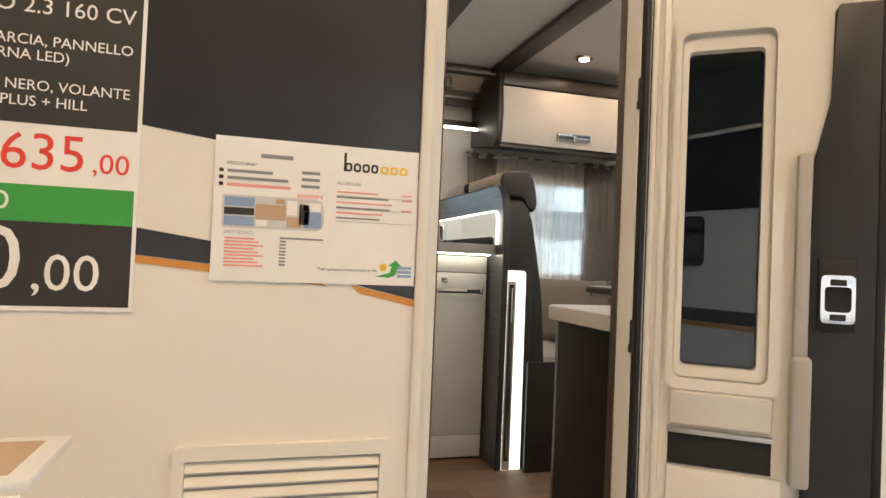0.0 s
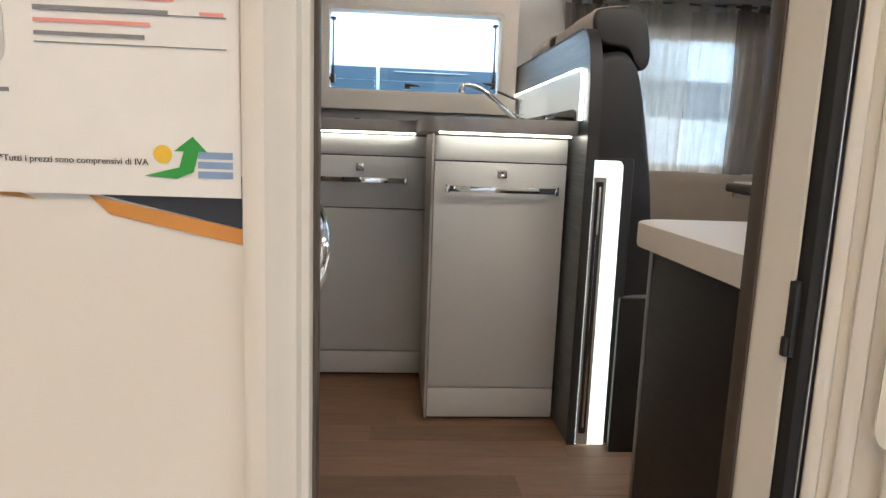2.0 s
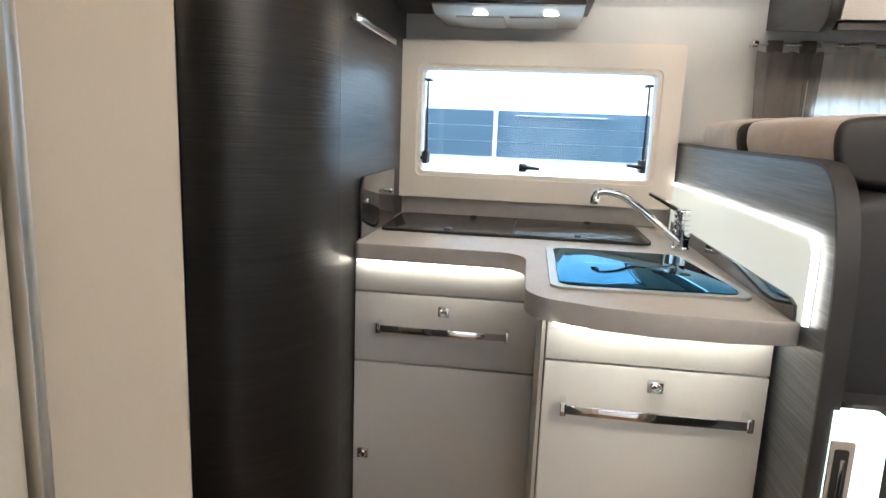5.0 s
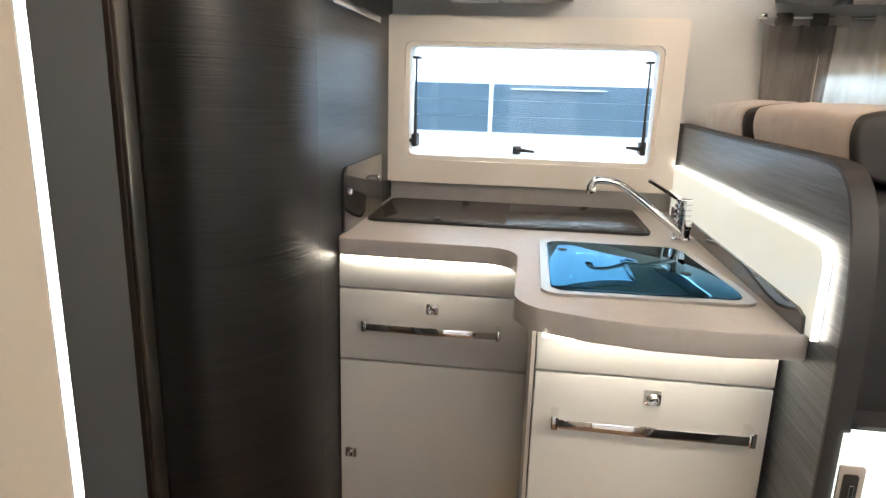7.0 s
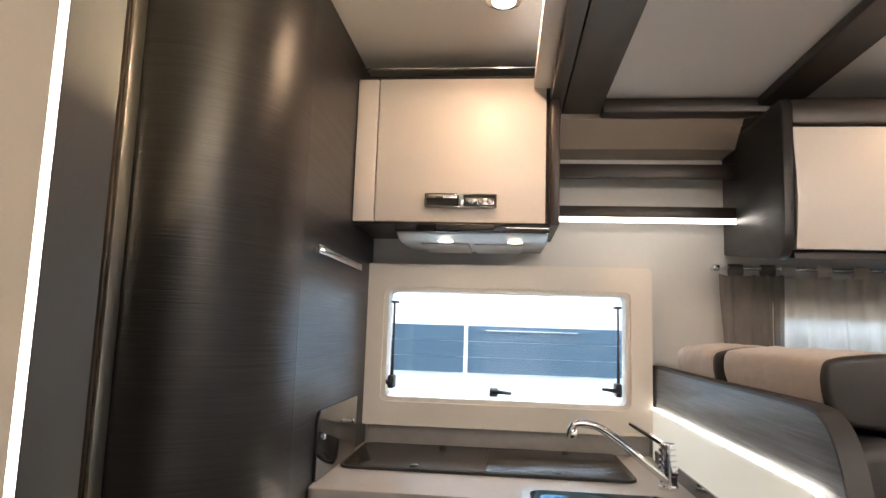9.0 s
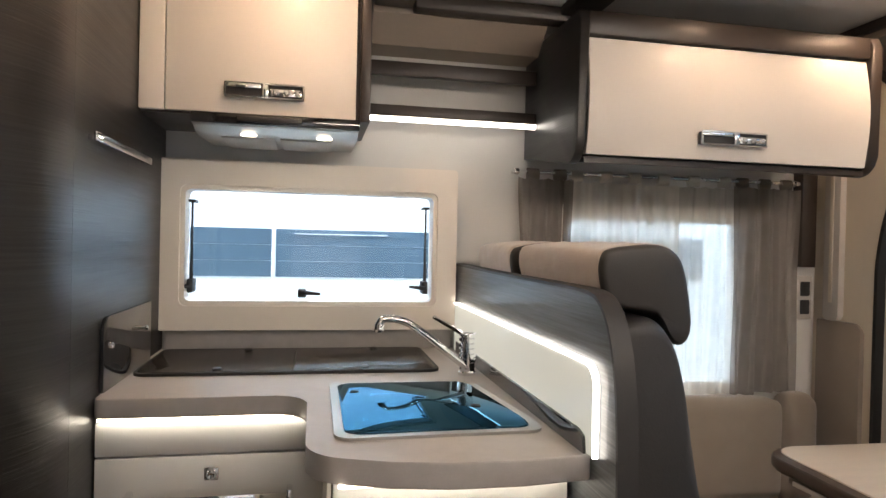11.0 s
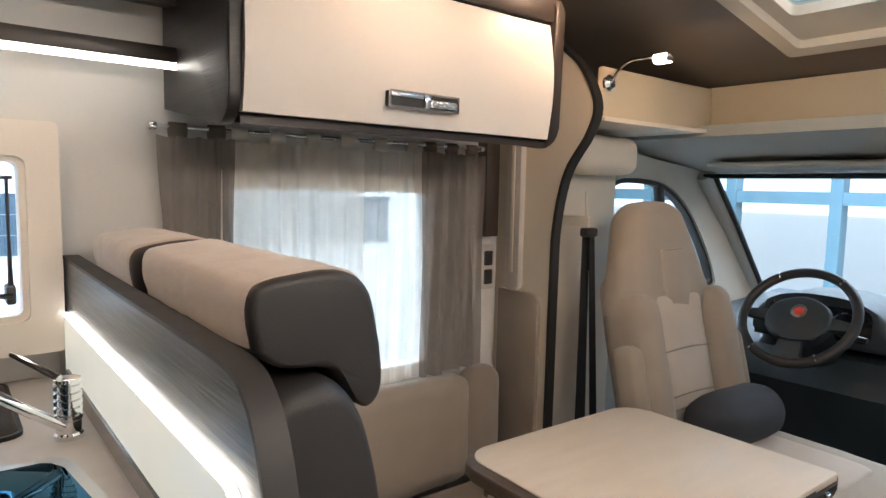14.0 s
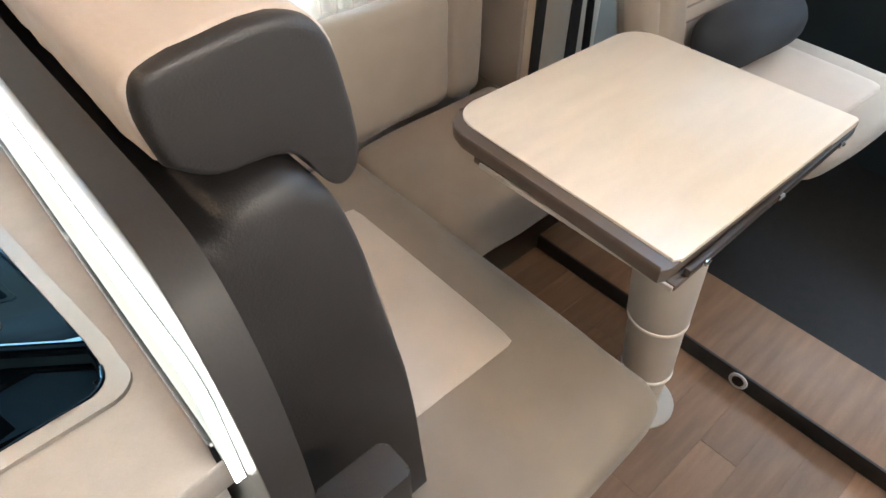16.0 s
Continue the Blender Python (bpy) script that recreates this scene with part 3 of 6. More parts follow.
part("orange_wedge", prism([(-0.19, 1.371), (-0.052, 1.3425), (-0.052, 1.328), (-0.172, 1.354)], "y", -0.0015, -0.0002), "vinyl_orange", t, smooth=False)

# right of the door the wall carries the same dark field
part("black_field", prism([(0.50, 2.84), (0.50, 1.53), (1.89, 1.45), (1.89, 2.84)], "y", -0.0015, -0.0002), "vinyl_black", t, smooth=False)

# entry frame
def jamb(sign, x, wide=1.0):
    p = [(0, 0), (0.0, -0.010), (0.006, -0.014), (0.020, -0.014), (0.024, -0.009), (0.030, -0.004), (0.036, 0.006), (0.044, 0.010), (0.047, 0.022),
         (0.054, 0.026), (0.057, 0.040), (0.057, 0.055), (0.0, 0.055), (0.0, 0.036), (0.010, 0.036), (0.010, 0.0)]
    return prism([(x + sign * a * wide, b) for a, b in p], "z", 0.585, 2.415)


t = thing("door_frame", (0.2, 0, 0.58), "cream aluminium frame round the entry opening", "door frame", kind="structure")
part("jamb", jamb(1, -0.055), "gelcoat", t)
part("jamb", jamb(-1, 0.467, 0.24), "gelcoat", t)
part("inner_trim", box(0.4495, 0.4528, 0.030, 0.0555, 0.60, 2.38, 0.001), "table_rim", t, "brown inner trim strip")
part("lintel", box(-0.002, 0.460, -0.012, 0.055, 2.38, 2.415, 0.005), "gelcoat", t)
part("sill", box(-0.002, 0.460, -0.012, 0.055, 0.585, 0.606, 0.004), "alu", t, "ribbed aluminium sill")
part("seal", box(0.4675, 0.487, -0.030, -0.0012, 0.60, 2.40, 0.003), "rubber", t, "black rubber seal")
part("seal_bead", box(0.4785, 0.4805, -0.0325, -0.029, 0.60, 2.40, 0.0008), "alu", t, "thin pale bead")
for kz in (1.235, 1.80, 0.80):
    part("catch", box(0.461, 0.472, -0.022, -0.010, kz, kz + 0.075, 0.002), "black_plastic", t)
    part("catch_tip", box(0.457, 0.464, -0.020, -0.012, kz, kz + 0.020, 0.002), "black_plastic", t)
part("seal", box(0.0005, 0.0060, 0.036, 0.0580, 0.61, 2.38, 0.002), "table_rim", t, "brown inner trim strip")
part("striker", ring(rrect(0.0, 0.016, 1.80, 1.836, 0.004), rrect(0.004, 0.012, 1.808, 1.828, 0.002), "y", 0.018, 0.026), "black_plastic", t)

# ---- hall and neighbours ----
whole("hall_wall", box(-14, 20, -12.2, -12, 0, 6.2), "hall_wall", "grey painted hall wall", "wall", kind="structure")
whole("hall_wall", box(-14.2, -14, -12, 9, 0, 6.2), "hall_wall", "grey painted hall wall", "wall", kind="structure")
whole("hall_roof", box(-14, 9.2, -12, 9.2, 6.2, 6.4), "hall_wall", "grey hall roof", "roof", kind="structure")
fac = thing("glass_facade", (9, 0, 0), "tall glazed hall front in blue-grey steel frames", "glass facade", kind="structure")
for i in range(17):
    yy = -12 + i * 1.31
    part("mullion", box(8.9, 9.1, yy - 0.07, yy + 0.07, 0, 6.2), "steel_paint", fac)
for zz in (0.1, 1.9, 2.9, 4.4, 6.0):
    part("transom", box(8.92, 9.08, -12, 9, zz - 0.08, zz + 0.08), "steel_paint", fac)
fac = thing("glass_facade", (0, 9, 0), "tall glazed hall side in blue-grey steel frames", "glass facade", kind="structure")
for i in range(14):
    xx = -14 + i * 1.75
    part("mullion", box(xx - 0.10, xx + 0.10, 8.9, 9.1, 0, 6.2), "steel_paint", fac)
for zz in (0.1, 1.9, 2.9, 4.4, 6.0):
    part("transom", box(-14, 8.9, 8.92, 9.08, zz - 0.08, zz + 0.08), "steel_paint", fac)
for hx, hy, sx in ((-1.5, -3.2, 5.0), (3.5, -3.2, 4.0)):
    hl = thing("hall_lamp", (hx, hy, 5.5), "white tubular hall lamp under the roof", "lamp", "hall lamps")
    part("housing", box(hx - sx / 2, hx + sx / 2, hy - 0.4, hy + 0.4, 5.46, 5.56, 0.02), "white_plastic", hl)
    part("hanger", box(hx - 1.0, hx - 0.98, hy - 0.01, hy + 0.01, 5.56, 6.2), "alu", hl)
    part("hanger", box(hx + 0.98, hx + 1.0, hy - 0.01, hy + 0.01, 5.56, 6.2), "alu", hl)


def motorhome(name, x0, x1, y0, y1, face, stripe, label):
    """A neighbouring vehicle: body, cab, paint bands, windows and wheels. face: the y of its side that shows."""
    s = -1 if face == y0 else 1
    v = thing(name, ((x0 + x1) / 2, (y0 + y1) / 2, 0), label, "motorhome", "parked motorhomes")
    part("body", box(x0, x1, y0, y1, 0.42, 2.86, 0.06, 3), "vehicle_white", v)
    part("cab", prism([(x1, 0.42), (x1 + 1.5, 0.42), (x1 + 1.55, 1.05), (x1 + 0.9, 1.25), (x1 + 0.1, 2.3), (x1, 2.3)], "y", y0 + 0.15, y1 - 0.15, 0.05), "vehicle_white", v)
    e0, e1 = sorted((face + s * 0.001, face + s * 0.004))
    for z0, z1, x2, x3, mt in stripe:
        part("paint_band", box(x2, x3, e0, e1, z0, z1), mt, v, smooth=False)
    for wx in (x0 + 1.4, x1 + 0.6):
        for fy in (y0, y1):
            w = part("wheel", lathe([(0.10, -0.10), (0.30, -0.11), (0.33, -0.07), (0.33, 0.07), (0.30, 0.11), (0.10, 0.10)], 28,
                                    Matrix.Translation((wx, fy + (0.12 if fy == y0 else -0.12), 0.33)) @ pose(0, 0, 0, 90)), "tyre", v)
            part("rim", lathe([(0.02, -0.118), (0.19, -0.118), (0.20, -0.10), (0.20, 0.10), (0.19, 0.118), (0.02, 0.118)], 20,
                              Matrix.Translation((wx, fy + (0.12 if fy == y0 else -0.12), 0.33)) @ pose(0, 0, 0, 90)), "alu", w)
    wf0, wf1 = sorted((face + s * 0.001, face + s * 0.02))
    return v, wf0, wf1


nb, w0, w1 = motorhome("neighbour_motorhome", -4.4, 2.3, 3.36, 5.6, 3.36,
                       [(1.655, 1.7285, -4.3, -0.045, "vehicle_blue"), (1.730, 1.8035, -4.3, -0.045, "vehicle_blue"), (1.805, 1.88, -4.3, -0.045, "vehicle_blue"),
                        (1.655, 1.7285, -0.025, 2.2, "vehicle_blue"), (1.730, 1.8035, -0.025, 2.2, "vehicle_blue"), (1.805, 1.88, -0.025, 2.2, "vehicle_blue")],
                       "white motorhome with a slate blue side band parked alongside")
part("hatch_trim", box(0.06, 0.50, 3.352, 3.3555, 1.857, 1.8605, 0.001), "vehicle_white", nb, "thin white hatch edge")
nb, w0, w1 = motorhome("neighbour_motorhome", -4.5, 1.5, -6.6, -4.3, -4.3,
                       [(2.05, 2.8, -4.4, 0.6, "vinyl_black"), (0.95, 1.08, -4.4, 1.4, "vinyl_black"), (0.90, 0.945, -4.4, 1.4, "vinyl_orange")],
                       "white motorhome with black and orange bands across the aisle")
part("side_window", prism(rrect(-1.4, -0.5, 1.5, 2.0, 0.06), "y", w0, w1), "black_glass", nb)
part("side_window", prism(rrect(-3.4, -2.6, 1.5, 2.0, 0.06), "y", w0, w1), "black_glass", nb)

# bright distance outside the glazed hall fronts
whole("backdrop", box(70, 70.5, -90, 90, 0, 45), "daylight", "bright overcast distance outside the hall", "backdrop", kind="structure")
whole("backdrop", box(-90, 69, 70, 70.5, 0, 45), "daylight", "bright overcast distance outside the hall", "backdrop", kind="structure")

# ---- entry door, standing open ----
DOOR = Matrix.Translation((0.490, -0.024, 0)) @ pose(0, 0, 0, 0, 0, -38) @ Matrix.Diagonal((1, -1, 1, 1))
door = thing("door_entry", (0.485, -0.022, F0), "open cream entry door with a tall narrow window and black latch plate", "door", kind="structure")


def dpart(name, bm, mat, label="", parent=None, smooth=True):
    bm.transform(DOOR)
    return part(name, bm, mat, parent or door, label, smooth)


dpart("leaf", wall_cells("y", -0.045, 0.0, 0.0, 0.462, 0.56, 2.40, [(0.077, 0.239, 1.215, 1.93)]), "gelcoat", smooth=False)
dpart("edge_bead", box(0.0, 0.014, 0.0, 0.012, 0.57, 2.39, 0.004), "gelcoat")
dpart("edge_bead", box(0.024, 0.040, 0.0, 0.010, 0.57, 2.39, 0.004), "gelcoat")
dpart("window_frame", ring(rrect(0.052, 0.280, 1.165, 2.01, 0.02), rrect(0.066, 0.258, 1.190, 1.965, 0.02), "y", -0.001, 0.020), "gelcoat")
dpart("window_frame", ring(rrect(0.067, 0.252, 1.193, 1.955, 0.015), rrect(0.080, 0.236, 1.217, 1.927, 0.012), "y", -0.02, 0.008), "gelcoat")
dpart("pane", box(0.076, 0.240, -0.030, -0.024, 1.213, 1.931), "tinted", "smoked acrylic pane")
dpart("pocket", prism([(-0.0, 1.085), (0.014, 1.088), (0.030, 1.160), (0.0, 1.168)], "x", 0.062, 0.268, 0.004), "gelcoat")
dpart("pocket_rim", box(0.058, 0.272, 0.002, 0.016, 1.066, 1.078, 0.003), "alu")
# flat black sheet stands for the shade inside the pocket
dpart("pocket_opening", box(0.060, 0.270, -0.002, 0.004, 0.995, 1.066, 0.001), "rubber", "dark sheet for the shade in the pocket")
dpart("lower_panel", box(0.058, 0.290, 0.0, 0.010, 0.60, 0.990, 0.006), "gelcoat")
dpart("latch_plate", prism([(0.452, 0.60), (0.452, 2.005), (0.375, 2.005), (0.366, 1.99), (0.366, 1.80), (0.335, 1.68), (0.325, 0.96), (0.345, 0.86), (0.345, 0.60)], "y", 0.001, 0.012, 0.003), "black_plastic", "black plastic latch plate")
dpart("blind_rail", box(0.303, 0.330, 0.0, 0.030, 1.25, 1.685, 0.005), "grey_plastic")
dpart("blind_cassette", box(0.300, 0.338, 0.0, 0.038, 0.985, 1.258, 0.008, 3), "grey_plastic", "grey fly-screen cassette")
lt = dpart("latch", box(0.346, 0.416, 0.010, 0.020, 1.315, 1.468, 0.004), "rubber")
dpart("latch_ring", ring(rrect(0.350, 0.412, 1.332, 1.432, 0.010), rrect(0.357, 0.405, 1.356, 1.408, 0.008), "y", 0.018, 0.032), "chrome", "chrome latch ring", lt)
dpart("latch_insert", box(0.366, 0.396, 0.020, 0.033, 1.410, 1.424, 0.002), "black_plastic", "", lt)
dpart("latch_insert", box(0.366, 0.396, 0.020, 0.033, 1.338, 1.352, 0.002), "black_plastic", "", lt)
dpart("edge_seal", box(0.452, 0.470, -0.04, 0.010, 0.58, 2.38, 0.004), "rubber")

# ---- sheets on the outer wall ----
def on_wall(x, z, y=-0.0045):
    return Matrix.Translation((x, y, z)) @ pose(0, 0, 0, 90)


poster = thing("price_poster", (-0.95, -0.004, 1.3), "large black, white and green price poster fixed to the side wall", "poster")
part("sheet", box(-1.30, -0.594, -0.0042, -0.0022, 1.308, 2.20), "paper", poster, smooth=False)
part("black_block", box(-1.295, -0.601, -0.0048, -0.0042, 1.643, 1.90), "ink", poster, smooth=False)
part("black_block", box(-1.295, -0.601, -0.0048, -0.0042, 1.316, 1.467), "ink", poster, smooth=False)
part("green_block", box(-1.295, -0.601, -0.0048, -0.0042, 1.467, 1.533), "ink_green", poster, smooth=False)
for txt, z, h, x in (("O 2.3 160 CV", 1.842, 0.0282, -0.612), ("OMARCIA, PANNELLO", 1.784, 0.0186, -0.614), ("STERNA LED)", 1.757, 0.0186, -0.718),
                     ("ULER NERO, VOLANTE", 1.7025, 0.0186, -0.616), ("ON PLUS + HILL", 1.674, 0.0186, -0.686)):
    writing("lettering", txt, on_wall(x, z, -0.0052), h, "paper", poster, "RIGHT")
writing("price_figures", "3.635", on_wall(-0.682, 1.561, -0.0046), 0.066, "ink_red", poster, "RIGHT")
writing("price_figures", ",00", on_wall(-0.610, 1.561, -0.0046), 0.037, "ink_red", poster, "RIGHT")
writing("price_figures", "00", on_wall(-0.775, 1.345, -0.0052), 0.115, "paper", poster, "RIGHT")
writing("price_figures", ",00", on_wall(-0.650, 1.345, -0.0052), 0.066, "paper", poster, "RIGHT")
part("green_mark", ring(rrect(-0.845, -0.803, 1.487, 1.520, 0.014), rrect(-0.840, -0.808, 1.491, 1.516, 0.011), "y", -0.0052, -0.0048), "paper", poster)

sheet = thing("info_sheet", (-0.26, -0.004, 1.37), "white printed data sheet with a floor plan taped to the wall", "paper sheet")
bm = bmesh.new()
nx, nz = 24, 14
gv = [[bm.verts.new((-0.462 + 0.405 * i / nx, -0.0048 - 0.0002 * (0.5 + 0.5 * math.sin(9 * i / nx)) * max(0, 1 - 5 * j / nz), 1.372 + 0.281 * j / nz)) for j in range(nz + 1)] for i in range(nx + 1)]
for i in range(nx):
    for j in range(nz):
        bm.faces.new((gv[i][j], gv[i + 1][j], gv[i + 1][j + 1], gv[i][j + 1]))
part("page", bm, "paper", sheet)
SY = -0.0051


def bar(x, z, w, h, mat):
    part("print_line", box(-0.462 + x, -0.462 + x + w, SY - 0.0006, SY, 1.653 - z - h, 1.653 - z), mat, sheet, smooth=False)


bar(0.085, 0.030, 0.062, 0.008, "ink_grey")
writing("lettering", "PREZZO BASE*", on_wall(-0.440, 1.598, SY), 0.006, "ink", sheet)
for i in range(3):
    part("bullet", box(-0.453, -0.445, SY - 0.0006, SY, 1.583 - i * 0.0135, 1.590 - i * 0.0135), "ink", sheet, smooth=False)
    bar(0.024, 0.064 + i * 0.0135, (0.085, 0.115, 0.120)[i], 0.006, "ink_grey" if i < 2 else "ink_pink")
    bar(0.165, 0.058 + i * 0.0135, 0.036, 0.006, "ink_grey")
writing("lettering", "63.635.00 €", on_wall(-0.304, 1.542, SY), 0.0075, "ink_red", sheet)
writing("lettering", "ACCESSORI", on_wall(-0.226, 1.574, SY), 0.0065, "ink_grey", sheet)
for i in range(6):
    bar(0.236, 0.092 + i * 0.0105, (0.085, 0.107, 0.115, 0.11, 0.095, 0.09)[i], 0.0032, "ink_grey" if i % 2 else "ink_pink")
for i in (0, 1, 3):
    bar(0.372, 0.092 + i * 0.0105, 0.020, 0.003, "ink_pink")
for i in range(3):
    bar(0.236, 0.101 + i * 0.026, 0.158, 0.0008, "ink_grey")
for i in range(9):
    bar(0.024, 0.196 + i * 0.0066, 0.055 + 0.018 * ((i * 7) % 3) / 2, 0.0036, "ink_pink")
    bar(0.128, 0.192 + i * 0.0066, 0.012 if i else 0.085, 0.0036, "ink_grey")
writing("lettering", "DATI TECNICI", on_wall(-0.440, 1.464, SY), 0.006, "ink_grey", sheet)
plan = part("floor_plan", prism(rrect(-0.445, -0.250, 1.476, 1.540, (0.018, 0.003, 0.003, 0.018)), "y", SY - 0.0006, SY), "ink_pale", sheet)
for x0, x1, z0, z1, mt in ((0.004, 0.060, 0.004, 0.022, "ink_blue"), (0.004, 0.060, 0.042, 0.060, "ink_blue"), (0.004, 0.060, 0.025, 0.039, "ink"), (0.062, 0.120, 0.018, 0.048, "ink_tan"),
                           (0.064, 0.085, 0.005, 0.017, "paper"), (0.100, 0.118, 0.050, 0.060, "ink_tan"), (0.122, 0.142, 0.030, 0.058, "paper"), (0.122, 0.150, 0.005, 0.026, "ink_tan"),
                           (0.146, 0.166, 0.012, 0.052, "ink"), (0.156, 0.190, 0.006, 0.038, "ink_blue"), (0.154, 0.188, 0.040, 0.056, "paper")):
    part("plan_patch", box(-0.445 + x0, -0.445 + x1, SY - 0.0012, SY - 0.0006, 1.476 + z0, 1.476 + z1), mt, plan, smooth=False)
# brand mark and dealer mark as plain shapes
for i in range(4):
    part("brand_shape", ring(rrect(-0.212 + i * 0.018, -0.197 + i * 0.018, 1.602, 1.620, 0.006), rrect(-0.208 + i * 0.018, -0.201 + i * 0.018, 1.606, 1.616, 0.003), "y", SY - 0.0006, SY), "ink", sheet)
part("brand_shape", box(-0.214, -0.209, SY - 0.0006, SY, 1.602, 1.640), "ink", sheet, smooth=False)
for i in range(3):
    part("brand_shape", ring(rrect(-0.138 + i * 0.020, -0.121 + i * 0.020, 1.602, 1.618, 0.005), rrect(-0.134 + i * 0.020, -0.125 + i * 0.020, 1.606, 1.614, 0.003), "y", SY - 0.0006, SY), "ink_yellow", sheet)
part("dealer_sun", prism(arc(-0.124, 1.409, 0.008, 0, 360, 14)[:-1], "y", SY - 0.0006, SY), "ink_yellow", sheet)
part("dealer_arrow", prism([(-0.140, 1.390), (-0.110, 1.398), (-0.106, 1.412), (-0.114, 1.412), (-0.098, 1.425), (-0.086, 1.412), (-0.093, 1.412), (-0.098, 1.394), (-0.112, 1.388)], "y", SY - 0.0008, SY - 0.0002), "ink_green", sheet)
for i in range(3):
    part("dealer_bar", box(-0.094, -0.064, SY - 0.0006, SY, 1.406 - i * 0.0085, 1.412 - i * 0.0085), "ink_blue", sheet, smooth=False)
writing("lettering", "*Tutti i prezzi sono comprensivi di IVA", on_wall(-0.261, 1.399, SY), 0.0055, "ink", sheet)

# ---- vent grille ----
vent = thing("vent_grille", (-0.30, -0.006, 0.80), "cream plastic vent grille with slanted slats on the side wall", "vent")
part("frame", ring(rrect(-0.512, -0.088, 0.795, 1.056, 0.014), rrect(-0.490, -0.115, 0.818, 1.028, 0.004), "y", -0.014, 0.0), "gelcoat", vent)
part("backing", box(-0.489, -0.116, -0.003, -0.0005, 0.819, 1.029), "grey_plastic", vent)
for i in range(8):
    z = 1.016 - i * 0.0262
    part("slat", prism([(-0.012, z - 0.012), (-0.0135, z - 0.009), (-0.005, z + 0.007), (-0.003, z + 0.004)], "x", -0.489, -0.116), "gelcoat", vent)
# brochure stand by the wall
stand = thing("display_stand", (-0.66, -0.30, 0.0), "white brochure stand with a printed sheet beside the wall", "stand")
part("top", box(-0.95, -0.632, -0.42, -0.22, 1.125, 1.140, 0.003), "white_plastic", stand)
part("post", box(-0.85, -0.80, -0.34, -0.30, 0.02, 1.125, 0.004), "alu", stand)
part("foot", box(-0.98, -0.68, -0.44, -0.20, 0.0, 0.02, 0.004), "alu", stand)
part("front_board", prism([(-0.435, 1.123), (-0.43, 1.125), (-0.46, 1.00), (-0.465, 1.00)], "x", -0.95, -0.636), "white_plastic", stand)
part("printed_sheet", box(-0.93, -0.66, -0.40, -0.25, 1.1402, 1.1412), "ink_tan", stand)

# ---- entry side of the living room ----
side = thing("wall_panel", (-0.08, 0.27, F0), "cream partition panel beside the entry with a dark base", "partition", kind="structure")
part("panel", prism([(0.056, F0), (0.36, F0), (0.40, 0.98), (0.455, 1.10), (0.485, 1.20), (0.497, 1.30), (0.497, 2.604), (0.056, 2.604)], "x", -0.075, -0.060), "wall_cream", side, smooth=False)
part("backing", box(-0.120, -0.076, 0.036, 0.497, F0, 2.604), "wood_dark", side)
part("end_post", prism([(-0.120, 0.498), (-0.080, 0.498), (-0.080, 0.528), (-0.285, 0.56), (-0.300, 0.575), (-0.300, 0.904), (-0.318, 0.904), (-0.318, 0.54), (-0.120, 0.515)], "z", F0, 2.604), "post_grey", side)
whole("led_strip", box(-0.079, -0.0765, 0.5205, 0.5245, 1.305, 2.58), "led", "white vertical light strip along the partition edge", "light strip")

mir = thing("wall_mirror", (-0.058, 0.22, 1.36), "tall frameless mirror on the cream partition", "mirror")
part("glass", box(-0.0595, -0.054, 0.150, 0.290, 1.362, 2.25, 0.0015, 1), "mirror", mir)
ctl = thing("control_box", (-0.05, 0.34, 1.55), "grey upright control box with an aluminium edge above the switches", "control panel")
part("case", box(-0.0595, -0.043, 0.296, 0.352, 1.560, 2.10, 0.006, 3), "beige_plastic", ctl)
part("edge_rail", box(-0.0595, -0.041, 0.354, 0.361, 1.556, 2.10, 0.002), "alu", ctl)
part("end_cap", box(-0.0595, -0.040, 0.294, 0.361, 1.548, 1.560, 0.003), "grey_plastic", ctl)
swt = thing("light_switch", (-0.058, 0.335, 1.43), "double black rocker switch in a chrome frame", "switch")
part("frame", ring(rrect(0.294, 0.352, 1.422, 1.540, 0.004), rrect(0.300, 0.346, 1.428, 1.534, 0.003), "x", -0.0595, -0.051), "chrome", swt)
for z in (1.430, 1.483):
    part("rocker", box(-0.0595, -0.044, 0.300, 0.346, z, z + 0.047, 0.008, 3), "black_plastic", swt)
grab = thing("grab_handle", (-0.06, 0.25, 1.23), "curved chrome grab handle beside the entry", "handle")
gp = smoothed([(-0.060, 0.372, 1.338), (-0.044, 0.392, 1.328), (-0.032, 0.400, 1.296), (-0.028, 0.382, 1.258), (-0.027, 0.325, 1.236), (-0.028, 0.236, 1.229), (-0.030, 0.150, 1.233), (-0.045, 0.122, 1.235), (-0.060, 0.112, 1.235)], 7)
part("bar", tube(gp, [0.0165 - 0.004 * min(1, i / 14) if i < 20 else 0.0125 for i in range(len(gp))], 16), "chrome", grab)
part("end_cap", lathe([(0.019, 0), (0.019, 0.004), (0.015, 0.008)], 20, Matrix.Translation((-0.0595, 0.372, 1.338)) @ pose(0, 0, 0, 0, 90)), "chrome", grab)
part("end_cap", lathe([(0.019, 0), (0.019, 0.004), (0.015, 0.008)], 20, Matrix.Translation((-0.0595, 0.112, 1.235)) @ pose(0, 0, 0, 0, 90)), "chrome", grab)

